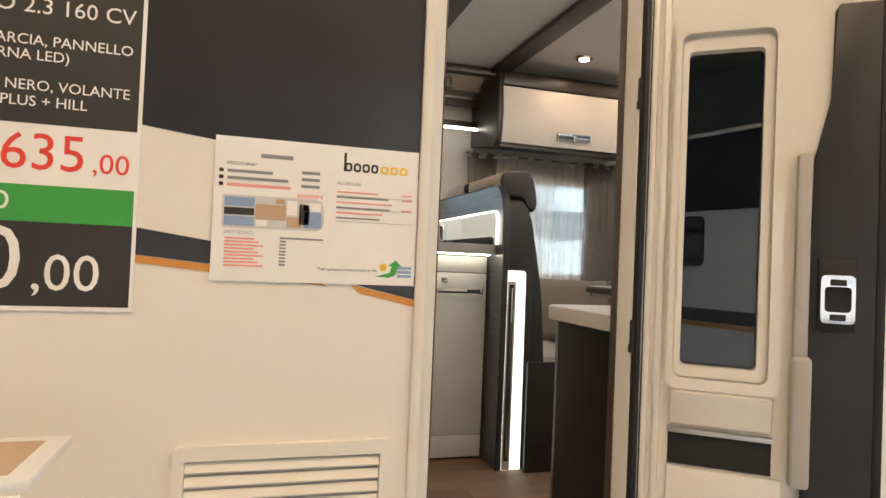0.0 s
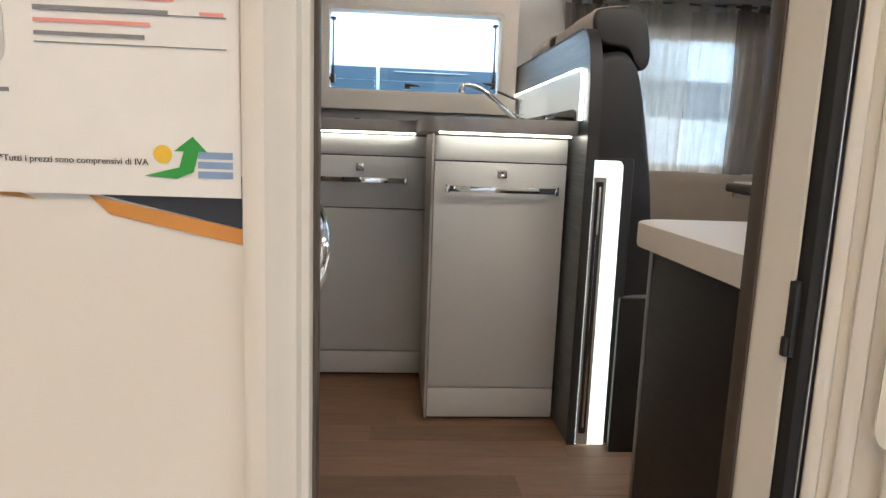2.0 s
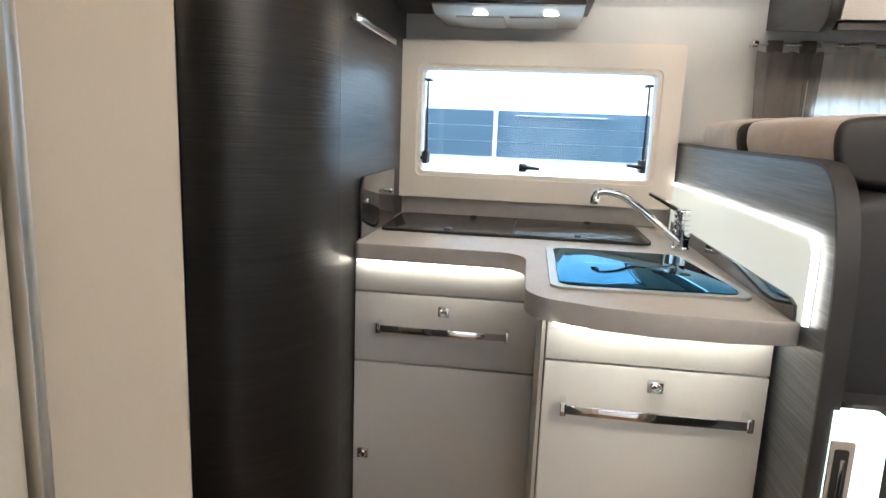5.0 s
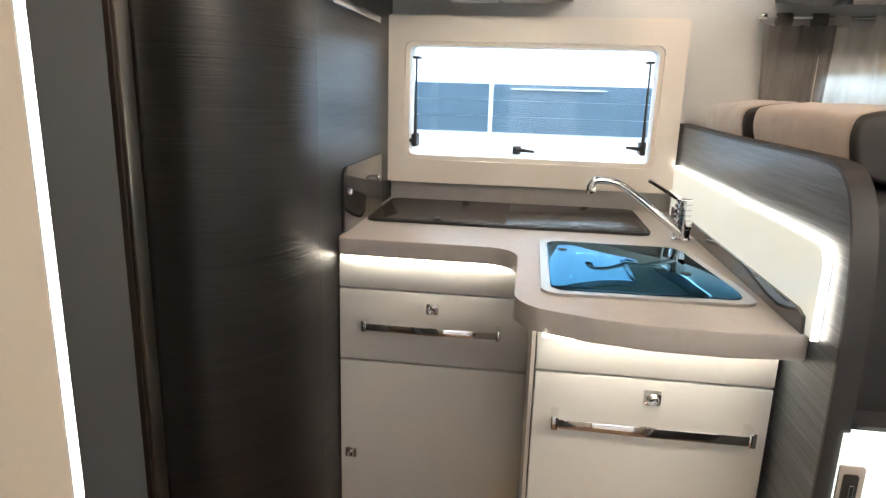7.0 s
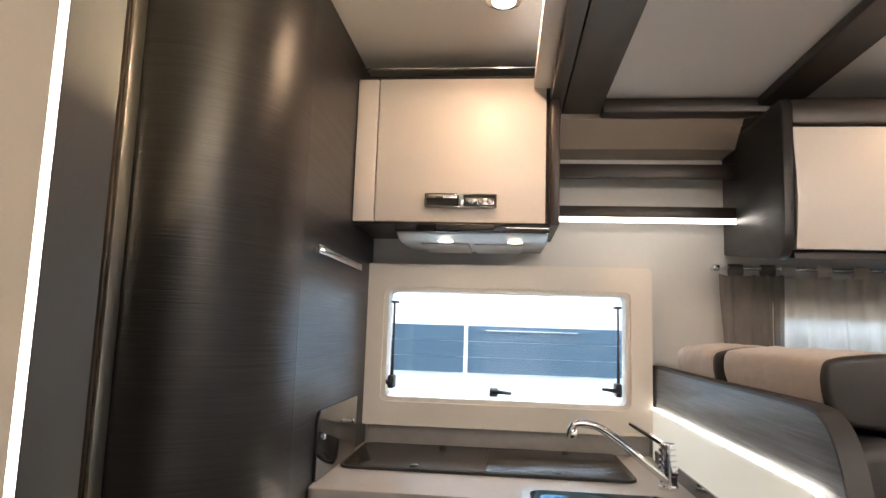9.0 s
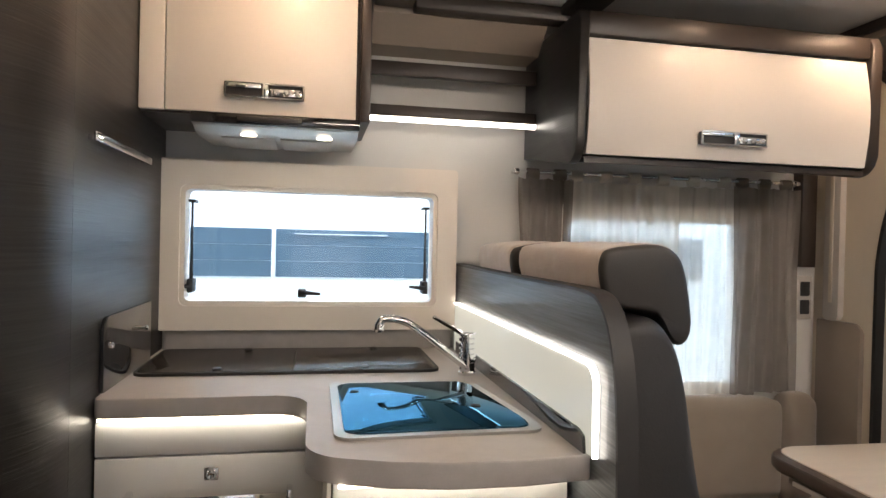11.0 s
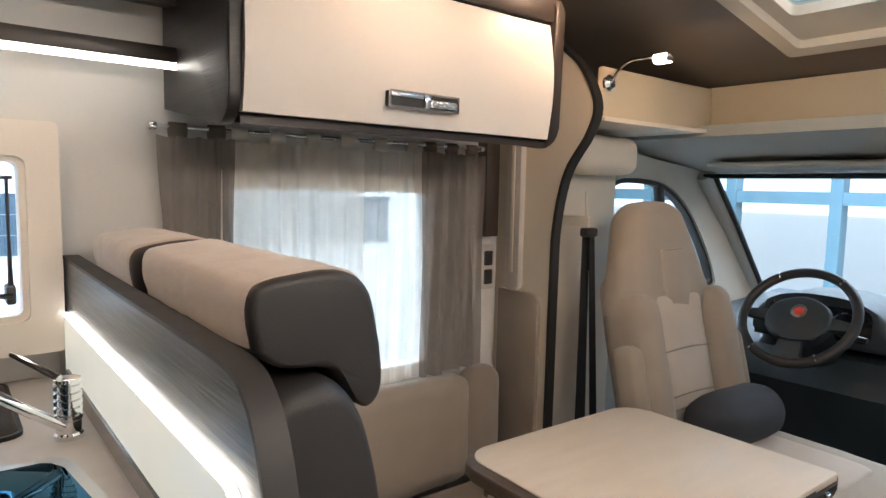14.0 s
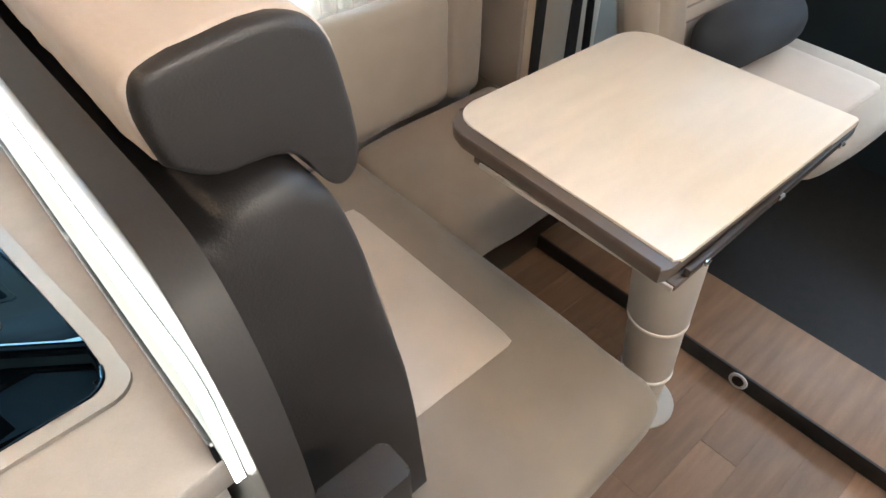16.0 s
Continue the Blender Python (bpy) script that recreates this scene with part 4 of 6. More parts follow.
# washroom seen through the gap
wash = thing("washroom_unit", (-0.9, 1.0, F0), "beige washroom shelf unit with dark doors", "cabinet")
part("carcass", box(-1.25, -0.72, 0.98, 1.70, F0, 1.25, 0.004), "wood_dark", wash)
part("shelf", box(-1.25, -0.70, 0.96, 1.70, 1.251, 1.275, 0.004), "beige_plastic", wash)
part("shelf", box(-1.25, -0.70, 0.96, 1.70, 1.42, 1.44, 0.004), "beige_plastic", wash)
part("knob", lathe([(0.004, 0), (0.006, 0.012), (0.014, 0.016), (0.012, 0.022)], 16, Matrix.Translation((-0.72, 1.08, 1.17)) @ pose(0, 0, 0, 0, 90)), "chrome", wash)
cup = thing("tumbler", (-0.80, 1.06, 1.441), "white ribbed tumbler on the washroom shelf", "tumbler")
part("body", lathe([(0.020, 1.441), (0.024, 1.45), (0.022, 1.46), (0.024, 1.47), (0.022, 1.48), (0.024, 1.49), (0.022, 1.50), (0.024, 1.51)], 18, Matrix.Translation((-0.80, 1.06, 0))), "white_plastic", cup)
whole("washroom_wall", box(-1.30, -1.27, 0.52, 2.19, F0, 2.604), "wall_cream", "beige washroom wall", "wall", kind="structure")
post = thing("door_post", (-0.5, 1.22, F0), "dark wooden door post of the washroom", "door frame", kind="structure")
part("post", box(-0.545, -0.487, 1.19, 1.232, F0, 2.604, 0.004), "wood_edge", post)
part("trim", box(-0.486, -0.480, 1.195, 1.230, F0, 2.60, 0.001), "alu", post)

# tall fridge cabinet with the rounded corner
tall = thing("tall_cabinet", (-0.4, 1.7, F0), "tall dark ribbed wood cabinet with a rounded corner", "cabinet")
part("rounded_front", prism([(-0.265, 1.50)] + arc(-0.475, 1.50, 0.21, 0, -90, 14, 0.264) + [(-0.70, 1.236), (-0.70, 1.50)], "z", F0 + 0.05, 2.604), "wood_dark", tall)
part("side_panel", box(-0.70, -0.265, 1.5005, 2.199, F0 + 0.05, 2.604), "wood_dark", tall)
part("plinth", prism([(-0.271, 2.199), (-0.271, 1.50)] + arc(-0.475, 1.50, 0.204, 0, -90, 14, 0.258) + [(-0.70, 1.242), (-0.70, 2.199)], "z", F0, F0 + 0.0495), "rubber", tall)
gl = thing("glass_guard", (-0.258, 1.83, 1.508), "smoked glass splash guard on the cabinet side", "splash guard")
part("pane", prism(rrect(1.655, 2.03, 1.509, 1.662, (0.004, 0.03, 0.004, 0.004)), "x", -0.264, -0.256, 0.001), "black_glass", gl)
for yy in (1.70, 1.98):
    part("clip", lathe([(0.007, 0), (0.007, 0.004), (0.004, 0.006)], 14, Matrix.Translation((-0.256, yy, 1.60)) @ pose(0, 0, 0, 0, 90)), "chrome", gl)
rail = thing("rail_handle", (-0.26, 1.76, 2.015), "slim chrome rail on the tall cabinet", "handle")
part("bar", box(-0.250, -0.244, 1.555, 1.962, 2.006, 2.024, 0.002), "chrome", rail)
for yy in (1.57, 1.94):
    part("stand_off", box(-0.2662, -0.249, yy, yy + 0.012, 2.010, 2.020, 0.001), "chrome", rail)

# ---- kitchen ----
def bow_handle(parent, x0, x1, y, z):
    """A flat chrome bar on two square end blocks, in front of the plane y."""
    bm = prism([(x0 + 0.004, y - 0.034), (x0 + 0.008, y - 0.0365), ((x0 + x1) / 2, y - 0.039), (x1 - 0.008, y - 0.0365), (x1 - 0.004, y - 0.034),
                (x1 - 0.004, y - 0.029), ((x0 + x1) / 2, y - 0.033), (x0 + 0.004, y - 0.029)], "z", z - 0.0085, z + 0.0085, 0.0015)
    bar_ = part("handle", bm, "chrome", parent, "chrome bar handle")
    for xe in (x0, x1):
        part("end_block", box(xe - 0.006, xe + 0.006, y - 0.0355, y, z - 0.013, z + 0.013, 0.0025), "chrome", bar_)


def push_lock(parent, x, y, z):
    plate = part("lock", box(x - 0.014, x + 0.014, y - 0.005, y, z - 0.013, z + 0.013, 0.002), "steel", parent, "square chrome push lock")
    part("button", lathe([(0.0095, 0), (0.0095, 0.006), (0.007, 0.009), (0.003, 0.007)], 18, Matrix.Translation((x, y - 0.004, z)) @ pose(0, 0, 0, 90)), "chrome", plate)


ka = thing("kitchen_unit", (-0.04, 1.9, F0), "narrow satin white kitchen unit with a drawer and a door", "kitchen cabinet", "kitchen units")
part("body", box(-0.264, 0.190, 1.646, 2.199, F0 + 0.012, 1.462), "wood_dark", ka)
part("plinth", box(-0.262, 0.184, 1.628, 1.645, 0.612, 0.692, 0.0015), "front_grey", ka)
dr = part("door", box(-0.262, 0.184, 1.628, 1.645, 0.697, 1.204, 0.0015), "front_grey", ka)
push_lock(dr, -0.236, 1.628, 0.957)
dr = part("drawer", box(-0.262, 0.184, 1.628, 1.645, 1.208, 1.384, 0.0015), "front_grey", ka)
push_lock(dr, -0.040, 1.628, 1.347)
bow_handle(dr, -0.195, 0.116, 1.628, 1.305)
part("top_rail", box(-0.262, 0.184, 1.628, 1.645, 1.388, 1.456, 0.0015), "front_grey", ka)
part("foot_shadow_gap", box(-0.262, 0.184, 1.650, 1.66, F0 - 0.001, 0.613), "rubber", ka)

kb = thing("kitchen_unit", (0.385, 1.7, F0), "wider satin white kitchen unit standing forward under the sink", "kitchen cabinet", "kitchen units")
part("body", box(0.191, 0.5775, 1.268, 2.199, F0 + 0.012, 1.462), "wood_edge", kb)
part("side_panel", box(0.184, 0.1905, 1.252, 1.627, F0 + 0.008, 1.462), "grey_plastic", kb)
part("plinth", box(0.193, 0.576, 1.250, 1.267, 0.612, 0.703, 0.0015), "front_grey", kb)
dr = part("door", box(0.193, 0.576, 1.250, 1.267, 0.707, 1.384, 0.0015), "front_grey", kb)
push_lock(dr, 0.388, 1.250, 1.354)
bow_handle(dr, 0.229, 0.543, 1.250, 1.309)
part("top_rail", box(0.193, 0.576, 1.250, 1.267, 1.388, 1.456, 0.0015), "front_grey", kb)
part("foot_shadow_gap", box(0.193, 0.576, 1.272, 1.28, F0 - 0.001, 0.613), "rubber", kb)

for nm, b in (("led_strip", (-0.255, 0.145, 1.6165, 1.6215, 1.462, 1.4665)), ("led_strip", (0.20, 0.572, 1.208, 1.215, 1.462, 1.4665))):
    whole(nm, box(*b), "led_under", "warm white light strip under the worktop edge", "light strip", "worktop light strips")

top_pts = ([(-0.264, 2.199), (-0.264, 1.632)] + arc(-0.246, 1.632, 0.018, 180, 270, 3)[1:] + arc(0.085, 1.550, 0.064, 90, 0, 7)
           + [(0.150, 1.40)] + arc(0.235, 1.290, 0.085, 180, 250, 8) + [(0.27, 1.188), (0.36, 1.168), (0.47, 1.168), (0.580, 1.178), (0.5845, 1.183), (0.5845, 2.199)])
wt = thing("worktop", (0.15, 1.75, 1.467), "stone grey kitchen worktop with a rounded step and pale cover strips", "worktop")
part("slab", prism(top_pts, "z", 1.467, 1.507, 0.003), "worktop", wt)
part("wall_strip", box(-0.2635, -0.2575, 1.66, 2.18, 1.5074, 1.5125, 0.002), "grey_plastic", wt, "thin pale cover strip")
whole("upstand", box(-0.255, 0.572, 2.182, 2.198, 1.508, 1.565, 0.003), "worktop", "low grey upstand behind the hob", "upstand", kind="structure")

hob = thing("hob", (0.11, 2.0, 1.507), "gas hob under a smoked glass lid let into the worktop", "hob")
part("rim", ring(rrect(-0.250, 0.472, 1.822, 2.164, 0.03), rrect(-0.243, 0.465, 1.829, 2.157, 0.026), "z", 1.5072, 1.5145), "rubber", hob, "black rubber surround")
part("lid", prism(rrect(-0.2425, 0.110, 1.8295, 2.1565, (0.003, 0.025, 0.025, 0.003)), "z", 1.5073, 1.5155, 0.0015), "hob_glass", hob)
part("lid", prism(rrect(0.112, 0.4645, 1.8295, 2.1565, (0.025, 0.003, 0.003, 0.025)), "z", 1.5073, 1.5155, 0.0015), "hob_glass", hob)
for hx, hy in ((-0.065, 1.855), (0.285, 1.855), (-0.02, 2.13), (0.33, 2.13)):
    part("hinge_button", lathe([(0.011, 0), (0.011, 0.003), (0.008, 0.0045)], 18, Matrix.Translation((hx, hy, 1.5155))), "black_plastic", hob)
sink = thing("sink", (0.37, 1.5, 1.507), "steel sink with a blue-black glass lid let into the worktop", "sink")
so = [(0.505, 1.690), (0.49, 1.70)] + arc(0.225, 1.670, 0.030, 90, 180, 6) + arc(0.225, 1.318, 0.030, 180, 268, 6) + arc(0.525, 1.326, 0.03, -80, 20, 6) + [(0.553, 1.37), (0.52, 1.66)]
cxs, cys = 0.365, 1.50
si = [(cxs + (a - cxs) * 0.905, cys + (b - cys) * 0.915) for a, b in so]
part("rim", ring(so, si, "z", 1.5072, 1.5125), "sink_steel", sink)
si2 = [(cxs + (a - cxs) * 0.899, cys + (b - cys) * 0.909) for a, b in so]
part("lid", prism(si2, "z", 1.5073, 1.5145, 0.0015), "sink_glass", sink)
for hx, hy in ((0.245, 1.60), (0.47, 1.46)):
    part("finger_hole", lathe([(0.010, 0), (0.010, 0.001), (0.006, 0.0015)], 18, Matrix.Translation((hx, hy, 1.5145))), "rubber", sink)

tap = thing("tap", (0.535, 1.795, 1.507), "chrome kitchen tap with a ringed body and long spout", "tap")
prof = [(0.022, 1.5072), (0.022, 1.515), (0.019, 1.518), (0.019, 1.538)]
for i in range(5):
    z = 1.540 + i * 0.0125
    prof += [(0.021, z), (0.021, z + 0.007), (0.0165, z + 0.0085), (0.0165, z + 0.0115)]
prof += [(0.021, 1.603), (0.020, 1.608), (0.012, 1.606)]
part("body", lathe(prof, 28, Matrix.Translation((0.530, 1.785, 0))), "chrome", tap)
part("spout", tube(smoothed([(0.522, 1.775, 1.530), (0.470, 1.770, 1.570), (0.420, 1.765, 1.610), (0.380, 1.762, 1.637), (0.350, 1.760, 1.647), (0.322, 1.758, 1.648), (0.312, 1.757, 1.642), (0.309, 1.757, 1.628)], 5), 0.0088, 12), "chrome", tap)
part("nozzle", lathe([(0.0105, 1.617), (0.0115, 1.620), (0.0115, 1.634), (0.009, 1.638)], 18, Matrix.Translation((0.309, 1.757, 0))), "chrome", tap)
part("lever", tube([(0.520, 1.795, 1.606), (0.495, 1.83, 1.620), (0.462, 1.875, 1.638)], [0.006, 0.0055, 0.005], 10), "chrome", tap)

# kitchen window
kw = thing("window_kitchen", (0.15, 2.2, 1.65), "wide hinged acrylic window in a cream moulded frame", "window", kind="structure")
part("window_frame", ring(rrect(-0.272, 0.578, 1.568, 2.050, 0.012), rrect(-0.215, 0.518, 1.637, 1.978, 0.02), "y", 2.150, 2.199), "frame_cream", kw)
part("window_frame", ring(rrect(-0.216, 0.519, 1.636, 1.979, 0.02), rrect(-0.202, 0.506, 1.650, 1.966, 0.016), "y", 2.160, 2.232), "frame_cream", kw)
pn = part("pane", box(-0.203, 0.507, 2.226, 2.231, 1.649, 1.967), "pane", kw, "slightly tinted acrylic pane")
pn.visible_shadow = False
for sx, dx in ((-0.188, 1), (0.488, -1)):
    ar = part("stay", tube([(sx, 2.19, 1.935), (sx, 2.19, 1.80), (sx, 2.187, 1.70)], [0.0032, 0.0032, 0.0055], 10), "black_plastic", kw, "black window stay")
    part("stay_bracket", box(sx - 0.010, sx + 0.010, 2.18, 2.225, 1.930, 1.938, 0.002), "black_plastic", ar)
    part("stay_bracket", box(sx - 0.010, sx + 0.008, 2.17, 2.224, 1.672, 1.712, 0.005), "black_plastic", ar)
    part("latch_lever", tube([(sx, 2.172, 1.690), (sx - 0.05, 2.165, 1.695)], [0.007, 0.004], 10), "black_plastic", ar)
lc = part("latch", box(0.110, 0.135, 2.17, 2.224, 1.660, 1.684, 0.004), "black_plastic", kw, "black window latch")
part("latch_lever", tube([(0.118, 2.168, 1.676), (0.175, 2.160, 1.672)], [0.007, 0.004], 10), "black_plastic", lc)

# overhead kitchen cabinet and hood
oc = thing("overhead_cabinet", (-0.01, 2.05, 2.13), "white gloss overhead kitchen cabinet with dark wooden sides", "cabinet", "overhead cabinets")
part("carcass", box(-0.264, 0.262, 1.918, 2.199, 2.132, 2.55), "wood_edge", oc)
part("filler", box(-0.283 + 0.02, -0.206, 1.898, 1.917, 2.137, 2.534, 0.002), "front_white", oc)
dd = part("door", box(-0.203, 0.252, 1.898, 1.917, 2.137, 2.534, 0.002), "front_white", oc)


def clip_handle(parent, x0, x1, y, z):
    """A chrome pull with a dark recess beside a lock plate with studs."""
    xm = x0 + (x1 - x0) * 0.50
    h = part("handle", box(x0, x1, y - 0.016, y - 0.001, z - 0.017, z + 0.017, 0.003), "edge_dark", parent, "dark clip handle with chrome fittings")
    part("handle_frame", ring(rrect(x0, x1, z - 0.0185, z + 0.0185, 0.004), rrect(x0 + 0.004, x1 - 0.004, z - 0.0145, z + 0.0145, 0.003), "y", y - 0.020, y - 0.0162), "chrome", h, "chrome frame")
    part("handle_lip", box(x0 + 0.003, xm - 0.008, y - 0.024, y - 0.0165, z + 0.004, z + 0.015, 0.002), "chrome", h)
    part("clasp", box(xm - 0.006, xm + 0.010, y - 0.028, y - 0.016, z - 0.015, z + 0.015, 0.003), "chrome", h)
    part("lock_plate", box(xm + 0.014, x1 - 0.006, y - 0.021, y - 0.0165, z - 0.012, z + 0.006, 0.002), "chrome", h)
    for k in (0.64, 0.78, 0.91):
        part("stud", lathe([(0.008, 0), (0.008, 0.004), (0.005, 0.006)], 12, Matrix.Translation((x0 + (x1 - x0) * k, y - 0.0205, z - 0.003)) @ pose(0, 0, 0, 90)), "steel", h)


clip_handle(dd, -0.066, 0.124, 1.898, 2.191)
part("side_panel", box(0.2625, 0.288, 1.885, 2.199, 2.130, 2.604, 0.004), "wood_edge", oc)
rl = thing("gallery_rail", (0, 1.93, 2.55), "thin chrome gallery rail on top of the overhead cabinet", "rail")
part("bar", tube([(-0.262, 1.93, 2.578), (0.258, 1.93, 2.578)], 0.003, 8), "chrome", rl)
for x in (-0.24, 0.0, 0.24):
    part("post", tube([(x, 1.93, 2.55), (x, 1.93, 2.578)], 0.003, 8), "chrome", rl)
whole("cornice", box(-0.264, 0.262, 2.16, 2.198, 2.551, 2.604), "wood_edge", "dark wooden cornice over the cabinet", "trim", kind="structure")
hood = thing("cooker_hood", (0.06, 1.98, 2.10), "slim steel and smoked glass extractor hood", "cooker hood")
part("case", prism([(1.868, 2.100), (1.862, 2.112), (1.862, 2.130), (2.19, 2.130), (2.19, 2.094), (1.94, 2.086), (1.90, 2.090)], "x", -0.135, 0.258, 0.003), "sink_steel", hood)
part("visor", box(-0.138, 0.261, 1.852, 1.866, 2.102, 2.129, 0.004), "black_glass", hood, "smoked glass visor")
part("switch_bar", box(-0.03, 0.12, 1.846, 1.853, 2.108, 2.122, 0.003), "black_plastic", hood)
for hx in (-0.01, 0.175):
    part("lamp_lens", lathe([(0.020, 0), (0.020, 0.002), (0.016, 0.003)], 18, Matrix.Translation((hx, 1.915, 2.0855))), "hood_lens", hood)
for gx in (-0.08, 0.065):
    part("filter", box(gx, gx + 0.13, 1.95, 2.14, 2.083, 2.088, 0.001), "grey_plastic", hood)

# open shelves with the light strip
sh = thing("open_shelf", (0.54, 2.12, 2.19), "dark wooden open shelves between the overhead cabinets", "shelf")
part("slat", box(0.289, 0.799, 2.085, 2.110, 2.190, 2.223, 0.002), "wood_edge", sh)
part("slat", box(0.289, 0.799, 2.085, 2.110, 2.308, 2.348, 0.002), "wood_edge", sh)
part("top_board", prism([(2.199, 2.392), (2.199, 2.498), (2.011, 2.498), (2.011, 2.458), (2.085, 2.392)], "x", 0.3005, 0.8), "soffit", sh)
whole("led_strip", box(0.290, 0.798, 2.084, 2.094, 2.176, 2.1895), "led", "white light strip under the open shelf", "light strip")

# ---- partition between kitchen and seats ----
prt = thing("partition", (0.6, 1.6, F0), "dark ribbed wood partition with a curved end between kitchen and seats", "partition", kind="structure")
curve = smoothed([(1.093, F0, 0), (1.093, 1.0, 0), (1.094, 1.42, 0), (1.099, 1.56, 0), (1.110, 1.64, 0), (1.131, 1.70, 0), (1.163, 1.738, 0), (1.21, 1.753, 0), (1.34, 1.756, 0), (1.70, 1.757, 0), (2.199, 1.762, 0)], 6)
edge = [(p.x, p.y) for p in curve]
part("panel", prism(edge + [(2.199, F0)], "x", 0.5855, 0.613), "wood_daylit", prt)
off = []
for i, p in enumerate(edge):
    a, b = Vector(edge[max(i - 1, 0)]), Vector(edge[min(i + 1, len(edge) - 1)])
    d = (b - a).normalized()
    off.append((p[0] - d.y * 0.006, p[1] + d.x * 0.006))
bm = bmesh.new()
rws = [[bm.verts.new((x, *p)) for x, p in ((0.5835, e), (0.5835, o), (0.6155, o), (0.6155, e))] for e, o in zip(edge, off)]
for r0, r1 in zip(rws, rws[1:]):
    for k in range(4):
        bm.faces.new((r0[k], r0[(k + 1) % 4], r1[(k + 1) % 4], r1[k]))
part("edge_band", bm, "edge_dark", prt)
spl = thing("splashback", (0.575, 1.7, 1.51), "backlit white splashback beside the sink", "lit panel")
sp_pts = [(2.148, 1.509), (2.148, 1.646)] + arc(1.190, 1.612, 0.034, 90, 180, 7) + [(1.156, 1.509)]
part("panel", prism(sp_pts, "x", 0.5765, 0.5825), "led_splash", spl)
part("light_edge", prism([(2.148, 1.6465), (2.148, 1.651)] + arc(1.190, 1.6135, 0.0375, 90, 180, 7) + [(1.1525, 1.509), (1.157, 1.509)] + arc(1.190, 1.6125, 0.033, 180, 90, 7), "x", 0.5745, 0.5832), "led", spl)
part("lower_strip", prism([(2.10, 1.5085), (2.10, 1.540), (1.206, 1.541), (1.184, 1.534), (1.180, 1.5085)], "x", 0.5705, 0.5755), "black_glass", spl, "black base strip")

lp = thing("bench_light", (0.65, 1.09, F0), "tall glowing light with a dark slot at the bench end", "lit panel")
part("diffuser", prism([(0.607, F0 + 0.004), (0.607, 1.404)] + arc(0.668, 1.388, 0.016, 90, 0, 5) + [(0.688, F0 + 0.004)], "y", 1.083, 1.100), "led_soft", lp)
part("surround", prism(rrect(0.6305, 0.722, 1.1005, 1.150, 0.008), "z", 0.8855, 1.410, 0.004), "leather", lp, "dark end post")
part("slot", prism(rrect(0.6065, 0.640, F0 + 0.006, 1.360, 0.004), "y", 1.0785, 1.0826), "grey_plastic", lp, "grey recessed slot")
part("slot_core", prism(rrect(0.612, 0.632, F0 + 0.04, 1.348, 0.004), "y", 1.0765, 1.0784), "leather", lp, "dark slot core")
part("rail", box(0.619, 0.625, 1.071, 1.0764, F0 + 0.06, 1.335, 0.001), "chrome", lp)

# ---- sideboard by the entry ----
sb = thing("sideboard", (0.85, 0.3, F0), "low dark sideboard with a white rounded top beside the entry", "sideboard")
part("body", prism(rrect(0.535, 1.20, 0.038, 0.545, (0.02, 0.05, 0.002, 0.02)), "z", F0, 1.262), "wood_dark", sb)
part("top", prism(rrect(0.512, 1.22, 0.038, 0.572, (0.05, 0.075, 0.004, 0.05), 8), "z", 1.263, 1.305, 0.003), "front_white", sb, "white rounded top")
part("corner_trim", box(0.5305, 0.5355, 0.488, 0.494, F0 + 0.01, 1.262, 0.001), "alu", sb)

# ---- bench and cushions ----
bn = thing("bench", (1.0, 1.6, F0), "dark bench base with beige cushions behind the partition", "bench seat")
part("base", prism(rrect(0.612, 1.27, 1.102, 2.199, (0.004, 0.004, 0.004, 0.07)), "z", F0, 0.885), "wood_edge", bn)
part("side_base", box(1.271, 1.868, 1.74, 2.199, F0, 0.885, 0.006), "wood_edge", bn)
back_prof = [(0.620, 0.96), (0.620, 1.60), (0.645, 1.690), (0.700, 1.712), (0.745, 1.690), (0.775, 1.620), (0.809, 1.46), (0.832, 1.30), (0.846, 1.12), (0.856, 0.96)]
part("backrest", padded([(p.x, p.y) for p in smoothed([(a, b, 0) for a, b in back_prof], 4)], 1.232, 2.12, 0.03, 20, 0.003, 9.0), "leather", bn, "dark brown leatherette backrest")
part("backrest_front", prism([(p.x + 0.005, p.y) for p in smoothed([(a, b, 0) for a, b in back_prof[5:]], 4)] + [(0.80, 0.96), (0.74, 1.60)], "y", 1.262, 2.10, 0.004, 2), "fabric", bn, "beige fabric backrest front")
part("end_panel", prism(rrect(0.690, 0.93, F0, 1.04, (0.05, 0.004, 0.004, 0.004)), "y", 1.044, 1.057, 0.003), "leather", bn, "dark end panel")
part("seat_cushion", cushion(0.74, 1.312, 1.06, 2.10, 0.872, 1.005, 0.05, 0.012, 14, 0.003), "fabric_seat", bn, "taupe fabric seat cushion")
part("seat_insert", cushion(0.86, 1.168, 1.333, 1.87, 0.97, 1.0225, 0.015, 0.004, 10, 0.001), "fabric_light", bn, "light beige seat insert")
part("piping", tube([(1.05, 1.075, 0.93), (1.24, 1.085, 0.93), (1.295, 1.14, 0.93), (1.313, 1.25, 0.93), (1.314, 1.60, 0.93)], 0.004, 8), "fabric_taupe", bn)
part("side_cushion", cushion(1.318, 1.868, 1.62, 2.10, 0.872, 1.005, 0.045, 0.010, 14, 0.003), "fabric", bn, "beige fabric side cushion")
part("wall_cushion", cushion(0.80, 1.675, 2.075, 2.165, 1.006, 1.345, 0.035, 0.012, 12, 0.003), "fabric", bn, "beige wall cushion")
part("corner_cushion", cushion(1.672, 1.80, 2.07, 2.165, 1.006, 1.350, 0.035, 0.010, 10, 0.003), "fabric_taupe", bn, "taupe corner cushion")
